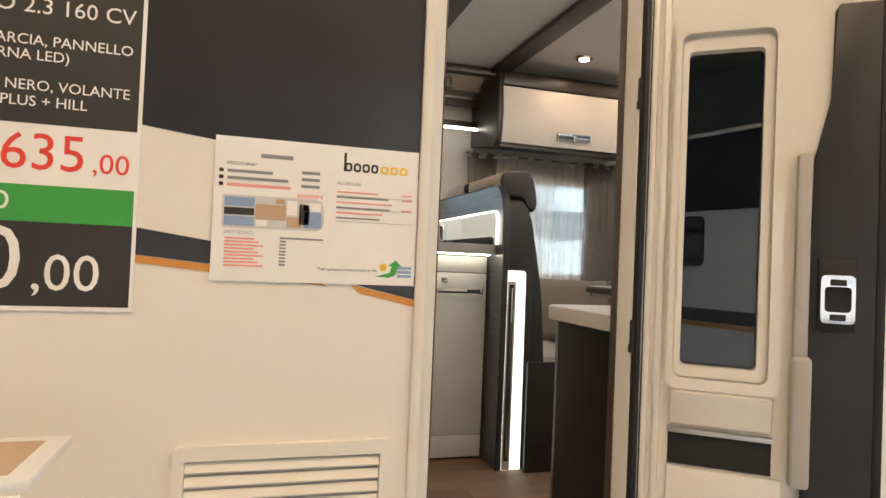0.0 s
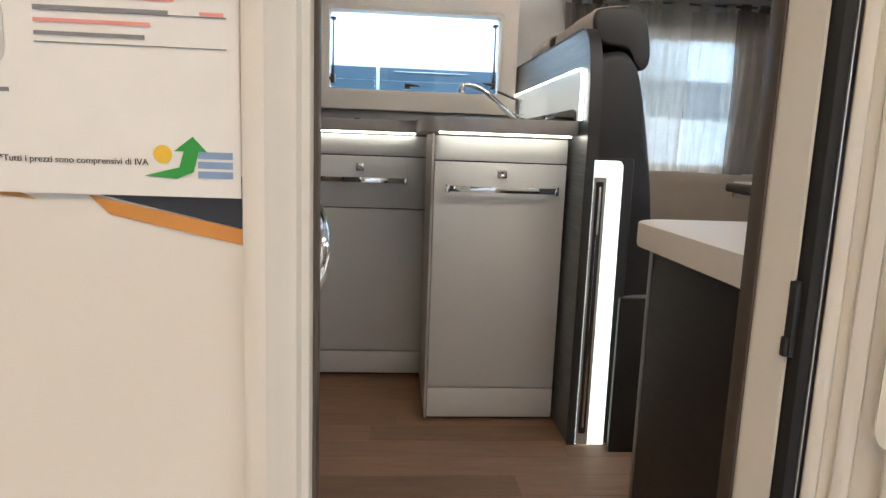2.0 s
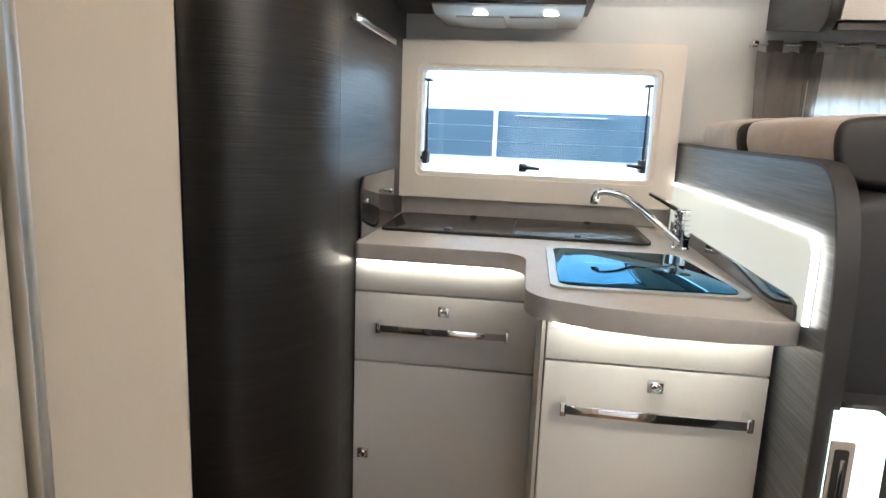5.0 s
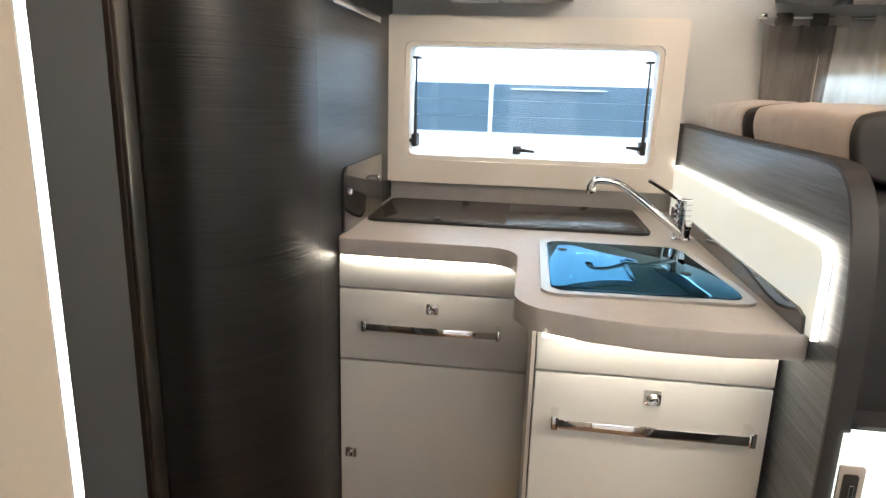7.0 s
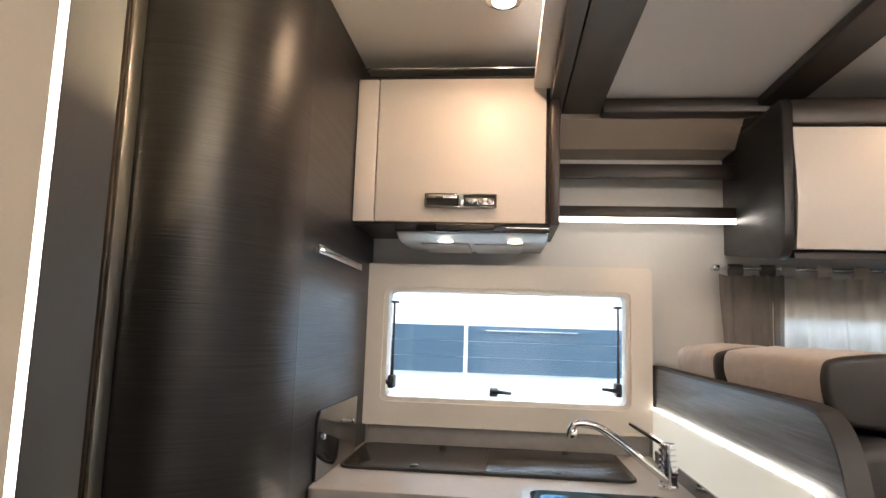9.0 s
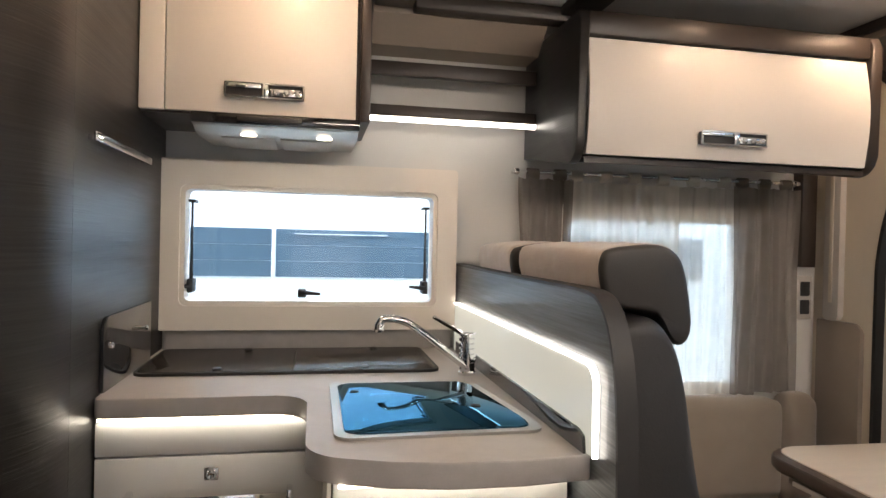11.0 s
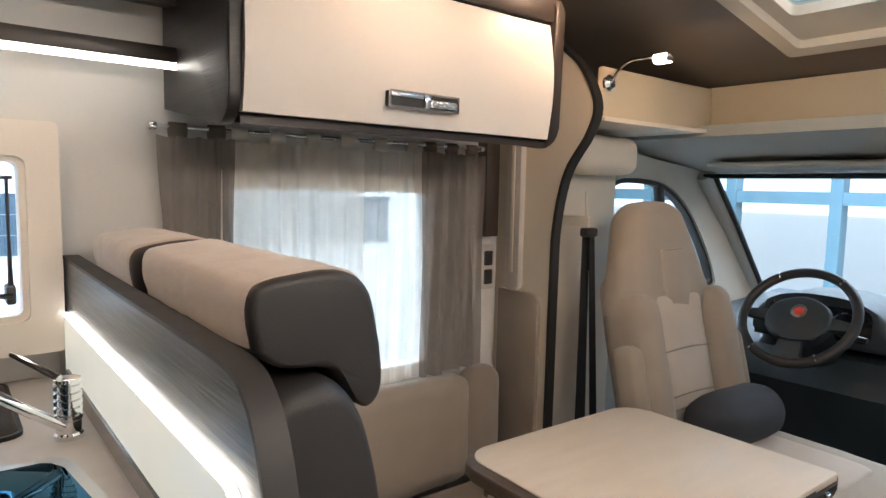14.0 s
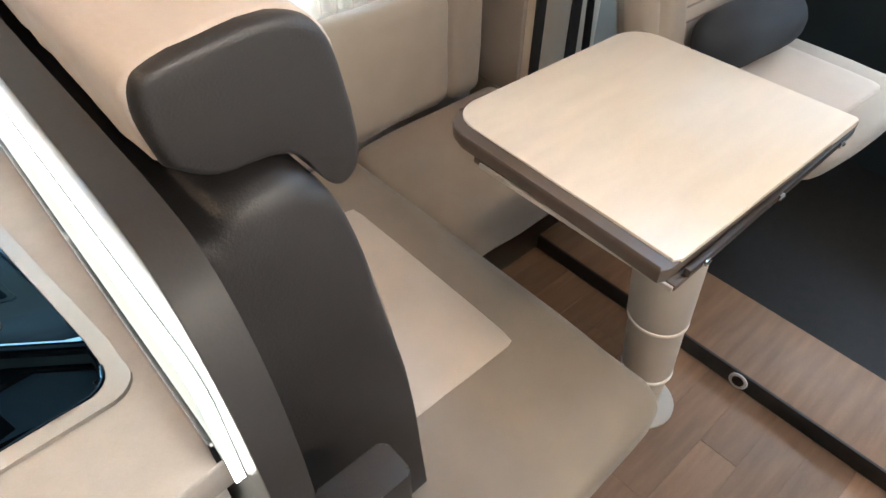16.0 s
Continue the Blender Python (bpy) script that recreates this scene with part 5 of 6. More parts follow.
head = [(0.634, 1.750), (0.627, 1.790), (0.631, 1.815), (0.650, 1.826), (0.712, 1.835), (0.755, 1.828), (0.780, 1.802), (0.793, 1.750), (0.799, 1.702), (0.794, 1.674), (0.779, 1.662), (0.763, 1.670), (0.744, 1.702), (0.722, 1.720), (0.665, 1.728)]
for y0, y1, tilt in ((1.250, 1.690, 0.0), (1.712, 2.02, -0.012)):
    hr = thing("headrest", (0.71, (y0 + y1) / 2, 1.712), "dark brown and beige padded headrest on the bench back", "headrest", "bench headrests")
    hp = [(p.x + tilt, p.y) for p in smoothed([(a, b, 0) for a, b in head + head[:1]], 4)[:-1]]
    part("core", padded(hp, y0, y1, 0.012, 14, 0.0015), "leather", hr, "dark leatherette end")
    cover = [(p.x + tilt, p.y) for p in smoothed([(a + (0.003 if a > 0.70 else -0.003), b + 0.003, 0) for a, b in head[:11]], 4)]
    part("cover", padded(cover + [(0.77 + tilt, 1.70), (0.72 + tilt, 1.78), (0.66 + tilt, 1.75)], y0 + 0.012, y1 - 0.004, 0.006, 40, 0.0030, 22.0), "cover_fabric", hr, "light beige wrinkled cover")
    for yy in (y0 + 0.12, y1 - 0.12):
        part("stem", tube([(0.70, yy, 1.69), (0.70, yy, 1.75)], 0.006, 8), "chrome", hr)

# ---- table ----
tb = thing("dinette_table", (1.56, 1.38, F0), "pale wood dinette table with a dark rim on one grey column", "table")
tp = arc(1.80, 1.570, 0.07, 0, 90, 8) + arc(1.345, 1.585, 0.07, 95, 180, 8) + [(1.254, 1.125), (1.270, 1.117), (1.862, 1.103), (1.870, 1.110)]
part("top", prism(tp, "z", 1.322, 1.340, 0.003), "table_top", tb)
lo_ = [(1.56 + (a - 1.56) * 1.10, b) for a, b in tp]
rim_pts = [(min(a, 1.868), b) for a, b in lo_]
part("rim", prism(rim_pts, "z", 1.306, 1.3365, 0.007), "table_rim", tb, "dark brown table rim")
part("folded_leaf", box(1.246, 1.862, 1.104, 1.55, 1.290, 1.3035, 0.003), "table_rim", tb, "folded brown leaf")
part("leaf_edge", box(1.240, 1.2455, 1.106, 1.53, 1.292, 1.302, 0.001), "grey_plastic", tb, "pale leaf edging")
part("leaf_rail", box(1.275, 1.862, 1.1005, 1.112, 1.304, 1.320, 0.002), "wood_edge", tb)
for hx in (1.32, 1.56, 1.80):
    hg = part("hinge", box(hx - 0.007, hx + 0.007, 1.096, 1.1004, 1.306, 1.318, 0.001), "steel", tb)
    part("pin", tube([(hx - 0.008, 1.0955, 1.312), (hx + 0.008, 1.0955, 1.312)], 0.002, 8), "chrome", hg)
LX, LY = 1.528, 1.185
COL = Matrix.Translation((LX, LY, F0)) @ Matrix.Shear("XY", 4, (-0.075, 0.066))
part("column", lathe([(0.046, 0.015), (0.052, 0.13), (0.056, 0.155), (0.060, 0.165), (0.063, 0.33), (0.064, 0.345), (0.068, 0.355), (0.076, 0.66), (0.077, 0.672)], 36, COL), "grey_plastic", tb)
for rz, rr in ((0.150, 0.0615), (0.340, 0.0685)):
    part("collar", lathe([(rr - 0.006, rz), (rr, rz + 0.002), (rr, rz + 0.008), (rr - 0.006, rz + 0.011)], 36, COL), "white_plastic", tb, "pale collar ring")
part("foot_plate", lathe([(0.085, F0), (0.085, F0 + 0.006), (0.078, F0 + 0.012), (0.052, F0 + 0.020)], 32, Matrix.Translation((LX, LY, 0))), "grey_plastic", tb)
part("top_bracket", box(1.40, 1.72, 1.13, 1.40, 1.268, 1.288, 0.004), "steel", tb)

# ---- step to the cab ----
st = thing("cab_platform", (1.8, 1.0, F0), "raised wood-look platform with a dark riser before the cab", "platform", kind="structure")
part("platform", box(1.758, 2.01, 0.04, 2.19, F0, F0 + 0.052, 0.002), "laminate", st)
part("riser", box(1.750, 1.757, 0.04, 2.19, F0, F0 + 0.053, 0.001), "rubber", st, "dark riser")
fl = thing("floor_lamp_ring", (1.748, 1.04, F0 + 0.026), "small round step lamp with a satin ring in the riser", "step lamp")
part("ring", lathe([(0.015, 0), (0.025, 0), (0.025, 0.004), (0.022, 0.006), (0.015, 0.003)], 24, Matrix.Translation((1.7495, 1.04, F0 + 0.026)) @ pose(0, 0, 0, 0, -90)), "grey_plastic", fl)
part("lens", lathe([(0.016, 0.003), (0.015, 0.0064)], 20, Matrix.Translation((1.7494, 1.04, F0 + 0.026)) @ pose(0, 0, 0, 0, -90)), "black_glass", fl)

# ---- overhead cabinet over the seats ----
od = thing("overhead_cabinet", (1.25, 2.0, 2.04), "white gloss overhead cabinet with rounded dark wooden ends over the seats", "cabinet", "overhead cabinets")
prof = [(2.199, 2.10), (2.199, 2.429), (1.785, 2.429), (1.770, 2.40)] + arc(1.84, 2.10, 0.06, 180, 265, 6, 0.056)
part("side_panel", prism(prof, "x", 0.800, 0.826, 0.004), "wood_dark", od)
part("side_panel", prism(prof, "x", 1.664, 1.700, 0.004), "wood_edge", od)
part("carcass", prism([(2.199, 2.118), (2.199, 2.428), (1.815, 2.428), (1.815, 2.06)], "x", 0.8265, 1.6635), "wood_edge", od)
bm = bmesh.new()
gr = []
for i in range(13):
    k = i / 12
    z = 2.066 + 0.297 * k
    y = 1.790 - 0.018 * math.sin(math.pi * k) - 0.004 * (1 - k)
    gr.append([bm.verts.new((x, y + dy, z)) for x, dy in ((0.829, 0.0), (1.661, 0.0), (1.661, 0.020), (0.829, 0.020))])
for a, b in zip(gr, gr[1:]):
    for k in range(4):
        bm.faces.new((a[k], a[(k + 1) % 4], b[(k + 1) % 4], b[k]))
bm.faces.new(gr[0])
bm.faces.new(gr[-1][::-1])
od_door = part("door", bm, "front_white", od, "curved white gloss door")
clip_handle(od_door, 1.138, 1.330, 1.778, 2.120)
part("bottom_board", prism([(1.792, 2.044), (2.199, 2.104), (2.199, 2.117), (1.812, 2.060), (1.792, 2.058)], "x", 0.8265, 1.6635), "wood_edge", od)
part("top_trim", box(0.8265, 1.6635, 1.776, 1.814, 2.367, 2.428, 0.006), "wood_edge", od)

# ---- side window with curtains ----
dw = thing("window_seats", (1.25, 2.2, 1.38), "acrylic side window behind the curtains", "window", kind="structure")
part("window_frame", ring(rrect(0.90, 1.60, 1.34, 1.96, 0.03), rrect(0.945, 1.555, 1.385, 1.915, 0.03), "y", 2.185, 2.1995), "frame_cream", dw)
pn = part("pane", box(0.941, 1.559, 2.224, 2.229, 1.381, 1.919), "pane", dw)
pn.visible_shadow = False
rod = thing("curtain_rod", (1.25, 2.165, 2.06), "thin steel curtain rod with round ends", "curtain rod")
part("bar", tube([(0.765, 2.165, 2.058), (1.765, 2.165, 2.058)], 0.005, 10), "steel", rod)
for x in (0.765, 1.765):
    part("end_knob", lathe([(0.004, -0.012), (0.010, -0.008), (0.012, 0), (0.010, 0.008), (0.004, 0.012)], 16, Matrix.Translation((x, 2.165, 2.058)) @ pose(0, 0, 0, 0, 90)), "chrome", rod)
    part("bracket", box(x - 0.004, x + 0.004, 2.165, 2.1995, 2.052, 2.064), "steel", rod)


def curtain(x0, x1, z0, z1, folds, depth, mat, label, tie=0.0, y=2.158, seed=1):
    c = thing("curtain", ((x0 + x1) / 2, y, z0), label, "curtain", "curtains")
    rnd = random.Random(seed)
    ph = [rnd.uniform(0, 6.28) for _ in range(4)]
    nx, nz = int(90 * (x1 - x0) / 0.3) if x1 - x0 < 0.4 else 150, 30
    bm = bmesh.new()
    g = []
    for i in range(nx + 1):
        col = []
        for j in range(nz + 1):
            u, w = i / nx, j / nz
            x = x0 + (x1 - x0) * u
            pull = tie * math.sin(math.pi * min(1, (1 - w) * 1.1)) ** 2
            x = x + ((x0 + x1) / 2 - x) * pull + 0.006 * math.sin(7 * u + 3 * w + ph[0])
            d = depth * (0.35 + 0.65 * (1 - w) ** 0.5)
            yy = y + d * math.sin(2 * math.pi * folds * u + ph[1] + 0.7 * math.sin(3.1 * w + ph[2])) + 0.4 * d * math.sin(2 * math.pi * folds * 2.3 * u + ph[3] - 1.3 * w)
            z = z0 + (z1 - z0) * w - (0.006 * abs(math.sin(math.pi * u * folds * 1.2)) if j == nz else 0) + 0.004 * math.sin(9 * u + ph[0]) * (j == 0)
            col.append(bm.verts.new((x, min(yy, 2.183), z)))
        g.append(col)
    for i in range(nx):
        for j in range(nz):
            bm.faces.new((g[i][j], g[i + 1][j], g[i + 1][j + 1], g[i][j + 1]))
    part("cloth", bm, mat, c)
    n = max(2, round((x1 - x0) / 0.095))
    for k in range(n):
        xc = x0 + (x1 - x0) * (k + 0.5) / n
        bm = ring([(2.165 + 0.009 * math.cos(a), 2.052 + 0.018 * math.sin(a)) for a in [2 * math.pi * q / 16 for q in range(16)]],
                  [(2.165 + 0.0078 * math.cos(a), 2.052 + 0.0168 * math.sin(a)) for a in [2 * math.pi * q / 16 for q in range(16)]], "x", xc - 0.020, xc + 0.020)
        part("tab", bm, mat, c)
    return c


curtain(0.775, 0.955, 1.42, 2.040, 3.5, 0.014, "curtain_dark", "taupe curtain with fabric tabs drawn to the side", 0.10, 2.150, 3)
curtain(0.915, 1.316, 1.345, 2.036, 6, 0.009, "curtain_sheer", "sheer white curtain with fabric tabs before the window", 0, 2.163, 5)
curtain(1.318, 1.545, 1.345, 2.036, 4, 0.009, "curtain_thin", "sheer white curtain with fabric tabs before the window", 0, 2.166, 8)
curtain(1.515, 1.765, 1.350, 2.040, 4, 0.015, "curtain_dark", "taupe curtain with fabric tabs drawn to the side", 0.06, 2.148, 11)

# ---- bulkhead to the cab ----
bh = thing("bulkhead", (1.88, 2.08, F0), "cream bulkhead with a dark curved edge before the cab", "partition", kind="structure")
bc = smoothed([(1.960, F0 + 0.05, 0), (1.954, 1.182, 0), (1.952, 1.642, 0), (1.946, 1.825, 0), (1.908, 1.986, 0), (1.830, 2.10, 0), (1.807, 2.185, 0), (1.862, 2.290, 0), (1.935, 2.355, 0), (2.02, 2.44, 0)], 6)
be = [(p.x, p.y) for p in bc]
part("panel", prism(be + [(2.199, 2.44), (2.199, F0 + 0.05)], "x", 1.875, 1.899), "wall_cream", bh)
off = []
for i, p in enumerate(be):
    a, b = Vector(be[max(i - 1, 0)]), Vector(be[min(i + 1, len(be) - 1)])
    d = (b - a).normalized()
    off.append((p[0] - d.y * 0.012, p[1] + d.x * 0.012))
bm = bmesh.new()
rws = [[bm.verts.new((x, *p)) for x, p in ((1.871, e), (1.871, o), (1.903, o), (1.903, e))] for e, o in zip(be, off)]
for r0, r1 in zip(rws, rws[1:]):
    for k in range(4):
        bm.faces.new((r0[k], r0[(k + 1) % 4], r1[(k + 1) % 4], r1[k]))
part("edge_band", bm, "rubber", bh, "black edge trim")
part("side_pad", prism(rrect(1.985, 2.165, 1.0, 1.60, (0.004, 0.03, 0.004, 0.004)), "x", 1.858, 1.8745, 0.004), "fabric_taupe", bh, "taupe side pad")
bl = thing("blind_housing", (1.83, 2.17, 1.6), "dark blind strip and pale rail beside the window", "blind")
part("dark_strip", box(1.778, 1.836, 2.150, 2.198, 1.775, 2.10, 0.004), "wood_edge", bl)
part("rail", prism(rrect(2.07, 2.135, 1.60, 2.10, (0.004, 0.004, 0.02, 0.02)), "x", 1.852, 1.8745, 0.004), "grey_plastic", bl, "pale grey rail")
part("rail_groove", box(1.8495, 1.8525, 2.095, 2.110, 1.66, 2.09, 0.001), "beige_plastic", bl)
sk = thing("wall_socket", (1.84, 2.17, 1.61), "pale socket plate with two dark inserts", "socket")
part("plate", box(1.790, 1.850, 2.180, 2.1985, 1.595, 1.745, 0.004), "grey_plastic", sk)
for z in (1.612, 1.675):
    part("insert", box(1.802, 1.838, 2.174, 2.181, z, z + 0.05, 0.004), "black_plastic", sk)
rlamp = thing("reading_lamp", (1.852, 1.78, 2.25), "chrome gooseneck reading lamp, switched on, on the bulkhead edge", "lamp")
part("base", lathe([(0.024, 0), (0.024, 0.008), (0.016, 0.016), (0.008, 0.020)], 20, Matrix.Translation((1.925, 1.800, 2.245)) @ pose(0, 0, 0, 90)), "chrome", rlamp)
part("switch", lathe([(0.008, 0), (0.008, 0.006), (0.005, 0.008)], 14, Matrix.Translation((1.925, 1.784, 2.238)) @ pose(0, 0, 0, 90)), "black_plastic", rlamp)
part("neck", tube(smoothed([(1.925, 1.784, 2.250), (1.918, 1.762, 2.272), (1.905, 1.715, 2.293), (1.900, 1.655, 2.294), (1.903, 1.632, 2.290)], 5), 0.004, 8), "chrome", rlamp)
hd = part("head", box(1.892, 1.922, 1.585, 1.635, 2.277, 2.299, 0.004), "chrome", rlamp)
part("lens", box(1.8885, 1.8925, 1.590, 1.628, 2.280, 2.296, 0.001), "spot", hd)
part("lens", box(1.895, 1.919, 1.590, 1.630, 2.2745, 2.2775, 0.001), "spot", hd)

for sx, sy, sz, sp in SPOTS:
    sl = thing("ceiling_spot", (sx, sy, sz), "small round ceiling spot lamp, lit", "lamp", "ceiling spots")
    part("bezel", lathe([(0.026, sz + 0.011), (0.044, sz + 0.011), (0.042, sz + 0.003), (0.030, sz)], 28, Matrix.Translation((sx, sy, 0))), "chrome", sl)
    part("lens", lathe([(0.029, sz + 0.002), (0.024, sz - 0.003), (0.008, sz - 0.005)], 24, Matrix.Translation((sx, sy, 0))), "spot", sl)

whole("cove_lip", prism([(0.218, 2.498), (0.2615, 2.498), (0.2615, 2.504), (0.223, 2.504), (0.223, 2.528), (0.218, 2.528)], "y", 0.10, 1.88), "frame_cream", "cream lip that hides the ceiling light strip", "trim", kind="structure")
# the second strip, on the entry side, is added and unseen
for b in ((0.240, 0.254, 0.20, 1.80, 2.5042, 2.512), (0.46, 1.64, 0.0365, 0.05, 2.435, 2.447)):
    whole("led_strip", box(*b), "led", "warm white light strip along the ceiling edge", "light strip", "ceiling light strips")

# ---- cab ----
ROOF = lambda x: 2.45 - 0.192 * (x - 1.740)
for xa, xb, ya, yb in ((1.740, 2.545, 1.47, 2.199), (2.3278, 2.545, 0.04, 1.469), (1.740, 2.3273, 0.04, 0.299)):
    whole("cab_roof_lining", prism([(xa, ROOF(xa)), (xa, ROOF(xa) + 0.09), (xb, ROOF(xb) + 0.09), (xb, ROOF(xb))], "y", ya, yb), "roof_dark", "brown sloping roof lining over the cab", "ceiling", kind="structure")
SLOPE = Matrix.Translation((1.740, 0, 2.45)) @ pose(0, 0, 0, 0, math.degrees(math.atan(0.192)), 0)
sky_l = thing("skylight", (2.0, 1.0, 2.38), "large cream-framed skylight over the cab", "skylight", kind="structure")
for nm, o, i_, z0, z1 in (("outer_frame", (0.005, 0.597, 0.30, 1.468), (0.055, 0.542, 0.35, 1.423), -0.012, 0.05), ("inner_frame", (0.056, 0.541, 0.351, 1.422), (0.085, 0.386, 0.39, 1.379), 0.012, 0.05)):
    bm = ring(rrect(o[0], o[1], o[2], o[3], 0.015), rrect(i_[0], i_[1], i_[2], i_[3], 0.02), "z", z0, z1)
    bm.transform(SLOPE)
    part(nm, bm, "beige_plastic", sky_l)
bm = box(0.08, 0.390, 0.386, 1.383, 0.040, 0.046)
bm.transform(SLOPE)
pn = part("pane", bm, "roof_pane", sky_l, "blue tinted pane")
pn.visible_shadow = False

fs = thing("cab_shelf", (2.2, 1.5, 2.13), "cream storage shelf fascia round the cab roof", "shelf", kind="structure")
part("fascia_side", box(1.9035, 2.509, 1.800, 1.820, 2.150, 2.292, 0.004), "cab_cream", fs)
part("fascia_front", box(2.510, 2.530, 0.30, 1.820, 2.165, 2.297, 0.004), "cab_cream", fs)
part("shelf_board", prism([(1.9035, 1.821), (2.53, 1.821), (2.47, 1.755), (2.38, 1.788), (1.9035, 1.788)], "z", 2.136, 2.149, 0.003), "beige_plastic", fs)
part("shelf_board", box(1.905, 2.46, 1.822, 2.199, 2.136, 2.149, 0.003), "beige_plastic", fs)
part("shelf_board", box(2.505, 2.66, 0.30, 1.754, 2.150, 2.164, 0.003), "beige_plastic", fs)

cab = thing("cab_shell", (2.8, 1.1, F0), "grey lined driver's cab with door and screen openings", "vehicle cab", kind="structure")
dl = [(1.91, F0), (1.91, 2.13), (3.02, 2.03), (3.58, 1.49), (3.80, 1.40), (3.80, F0)]
win = smoothed([(2.34, 1.52, 0), (2.34, 1.80, 0), (2.37, 1.955, 0), (2.50, 1.985, 0), (2.72, 1.965, 0), (2.90, 1.87, 0), (3.06, 1.70, 0), (3.15, 1.56, 0), (3.12, 1.51, 0), (2.75, 1.50, 0), (2.36, 1.50, 0), (2.34, 1.52, 0)], 4)[:-1]
# side walls as a strip between the outer outline and the window outline
wi = [(p.x, p.y) for p in win]
ctr = Vector((2.75, 1.72))
outer = []
for p in wi:
    d = (Vector(p) - ctr)
    best = None
    for i in range(len(dl)):
        a, b = Vector(dl[i]), Vector(dl[(i + 1) % len(dl)])
        e = b - a
        den = d.x * e.y - d.y * e.x
        if abs(den) > 1e-9:
            w = a - ctr
            tt = (w.x * e.y - w.y * e.x) / den
            ss = (w.x * d.y - w.y * d.x) / den
            if tt > 0 and -1e-6 <= ss <= 1 + 1e-6 and (best is None or tt < best):
                best = tt
    outer.append(tuple(ctr + d * best))
for ya, yb in ((2.10, 2.16), (0.03, 0.09)):
    part("side_wall", ring(outer, wi, "y", ya, yb), "headliner", cab)
    part("window_seal", ring(wi, [(ctr.x + (a - ctr.x) * 0.955, ctr.y + (b - ctr.y) * 0.93) for a, b in wi], "y", ya + 0.012 if ya > 1 else ya + 0.02, yb - 0.012), "rubber", cab, "black window seal")
    pn = part("side_pane", prism(wi, "y", (ya + yb) / 2 - 0.002, (ya + yb) / 2 + 0.002), "pane", cab, smooth=False)
    pn.visible_shadow = False
part("window_bar", prism([(2.78, 1.50), (2.815, 1.50), (2.72, 1.965), (2.69, 1.965)], "y", 2.105, 2.14, 0.004), "rubber", cab, "black quarter window bar")
part("corner_fill", box(1.90, 2.0, 2.16, 2.2, F0, 2.44), "headliner", cab)
part("corner_fill", prism([(1.905, 2.05), (1.905, 2.44), (2.47, 2.30), (3.06, 2.08), (3.06, 1.985)], "y", 2.161, 2.20), "headliner", cab)
part("headliner", prism([(2.43, 2.123), (2.43, 2.16), (3.05, 2.06), (3.05, 2.015)], "y", 0.03, 2.16), "headliner", cab)
part("pillar", tube([(2.98, 2.080, 2.02), (3.235, 2.10, 1.80), (3.56, 2.12, 1.48)], [0.042, 0.045, 0.05], 12), "headliner", cab, "grey screen pillar")
part("pillar", tube([(2.98, 0.11, 2.02), (3.235, 0.08, 1.80), (3.56, 0.06, 1.48)], [0.042, 0.045, 0.05], 12), "headliner", cab, "grey screen pillar")
part("pillar_seal", tube([(2.99, 2.035, 2.005), (3.24, 2.050, 1.785), (3.555, 2.065, 1.47)], 0.012, 8), "rubber", cab, "black screen seal")
bm = prism([(2.985, 2.02), (2.989, 2.023), (3.564, 1.463), (3.56, 1.46)], "y", 0.10, 2.08)
pn = part("windscreen", bm, "pane", cab, "clear windscreen", smooth=False)
pn.visible_shadow = False
part("screen_seal", box(2.965, 2.995, 0.10, 2.08, 1.995, 2.016, 0.006), "rubber", cab)
part("door_pillar", box(1.93, 2.32, 2.04, 2.10, F0 + 0.03, 2.10, 0.02, 3), "beige_plastic", cab, "beige door pillar trim")
part("pillar_cover", cushion(2.00, 2.30, 1.93, 2.10, 1.99, 2.115, 0.04, 0.005, 8), "beige_plastic", cab, "padded beige pillar cover")
vs = thing("sun_visor", (2.86, 1.5, 2.05), "grey padded sun visor folded up above the screen", "sun visor")
part("pad", cushion(2.72, 2.93, 1.18, 1.93, 2.030, 2.052, 0.01, 0.002, 8, 0, None), "headliner", vs)
part("hinge", tube([(2.92, 1.96, 2.04), (2.92, 1.90, 2.04)], 0.008, 8), "grey_plastic", vs)

blt = thing("seat_belt", (1.985, 1.95, 1.2), "black seat belt hanging from the door pillar", "seat belt")
part("strap", prism([(1.985, 1.10), (2.035, 1.10), (2.015, 1.80), (1.985, 1.80)], "y", 1.915, 1.919), "belt", blt, smooth=False)
part("strap", prism([(2.05, 1.02), (2.085, 1.02), (2.02, 1.79), (1.995, 1.79)], "y", 1.898, 1.902), "belt", blt, smooth=False)
part("loop", box(1.975, 2.030, 1.890, 1.925, 1.785, 1.815, 0.008, 3), "black_plastic", blt)
part("anchor", box(1.995, 2.012, 1.905, 2.040, 1.815, 1.85, 0.004), "beige_plastic", blt)
part("cord", tube([(2.003, 1.92, 1.84), (2.004, 1.925, 1.93)], 0.004, 8), "beige_plastic", blt)

# driver's seat, swivelled towards the room
SEAT = Matrix.Translation((2.240, 1.570, F0 + 0.036)) @ pose(0, 0, 0, 0, 0, -4)
ds = thing("driver_seat", (2.28, 1.60, F0 + 0.03), "beige and taupe driver's seat swivelled towards the room", "seat", "cab seats")


def spart(name, bm, mat, label="", tilt=0.0, pivot=(0, 0.0, 0)):
    if tilt:
        bm.transform(Matrix.Translation(pivot) @ pose(0, 0, 0, tilt) @ Matrix.Translation((-pivot[0], -pivot[1], -pivot[2])))
    bm.transform(SEAT)
    return part(name, bm, mat, ds, label)


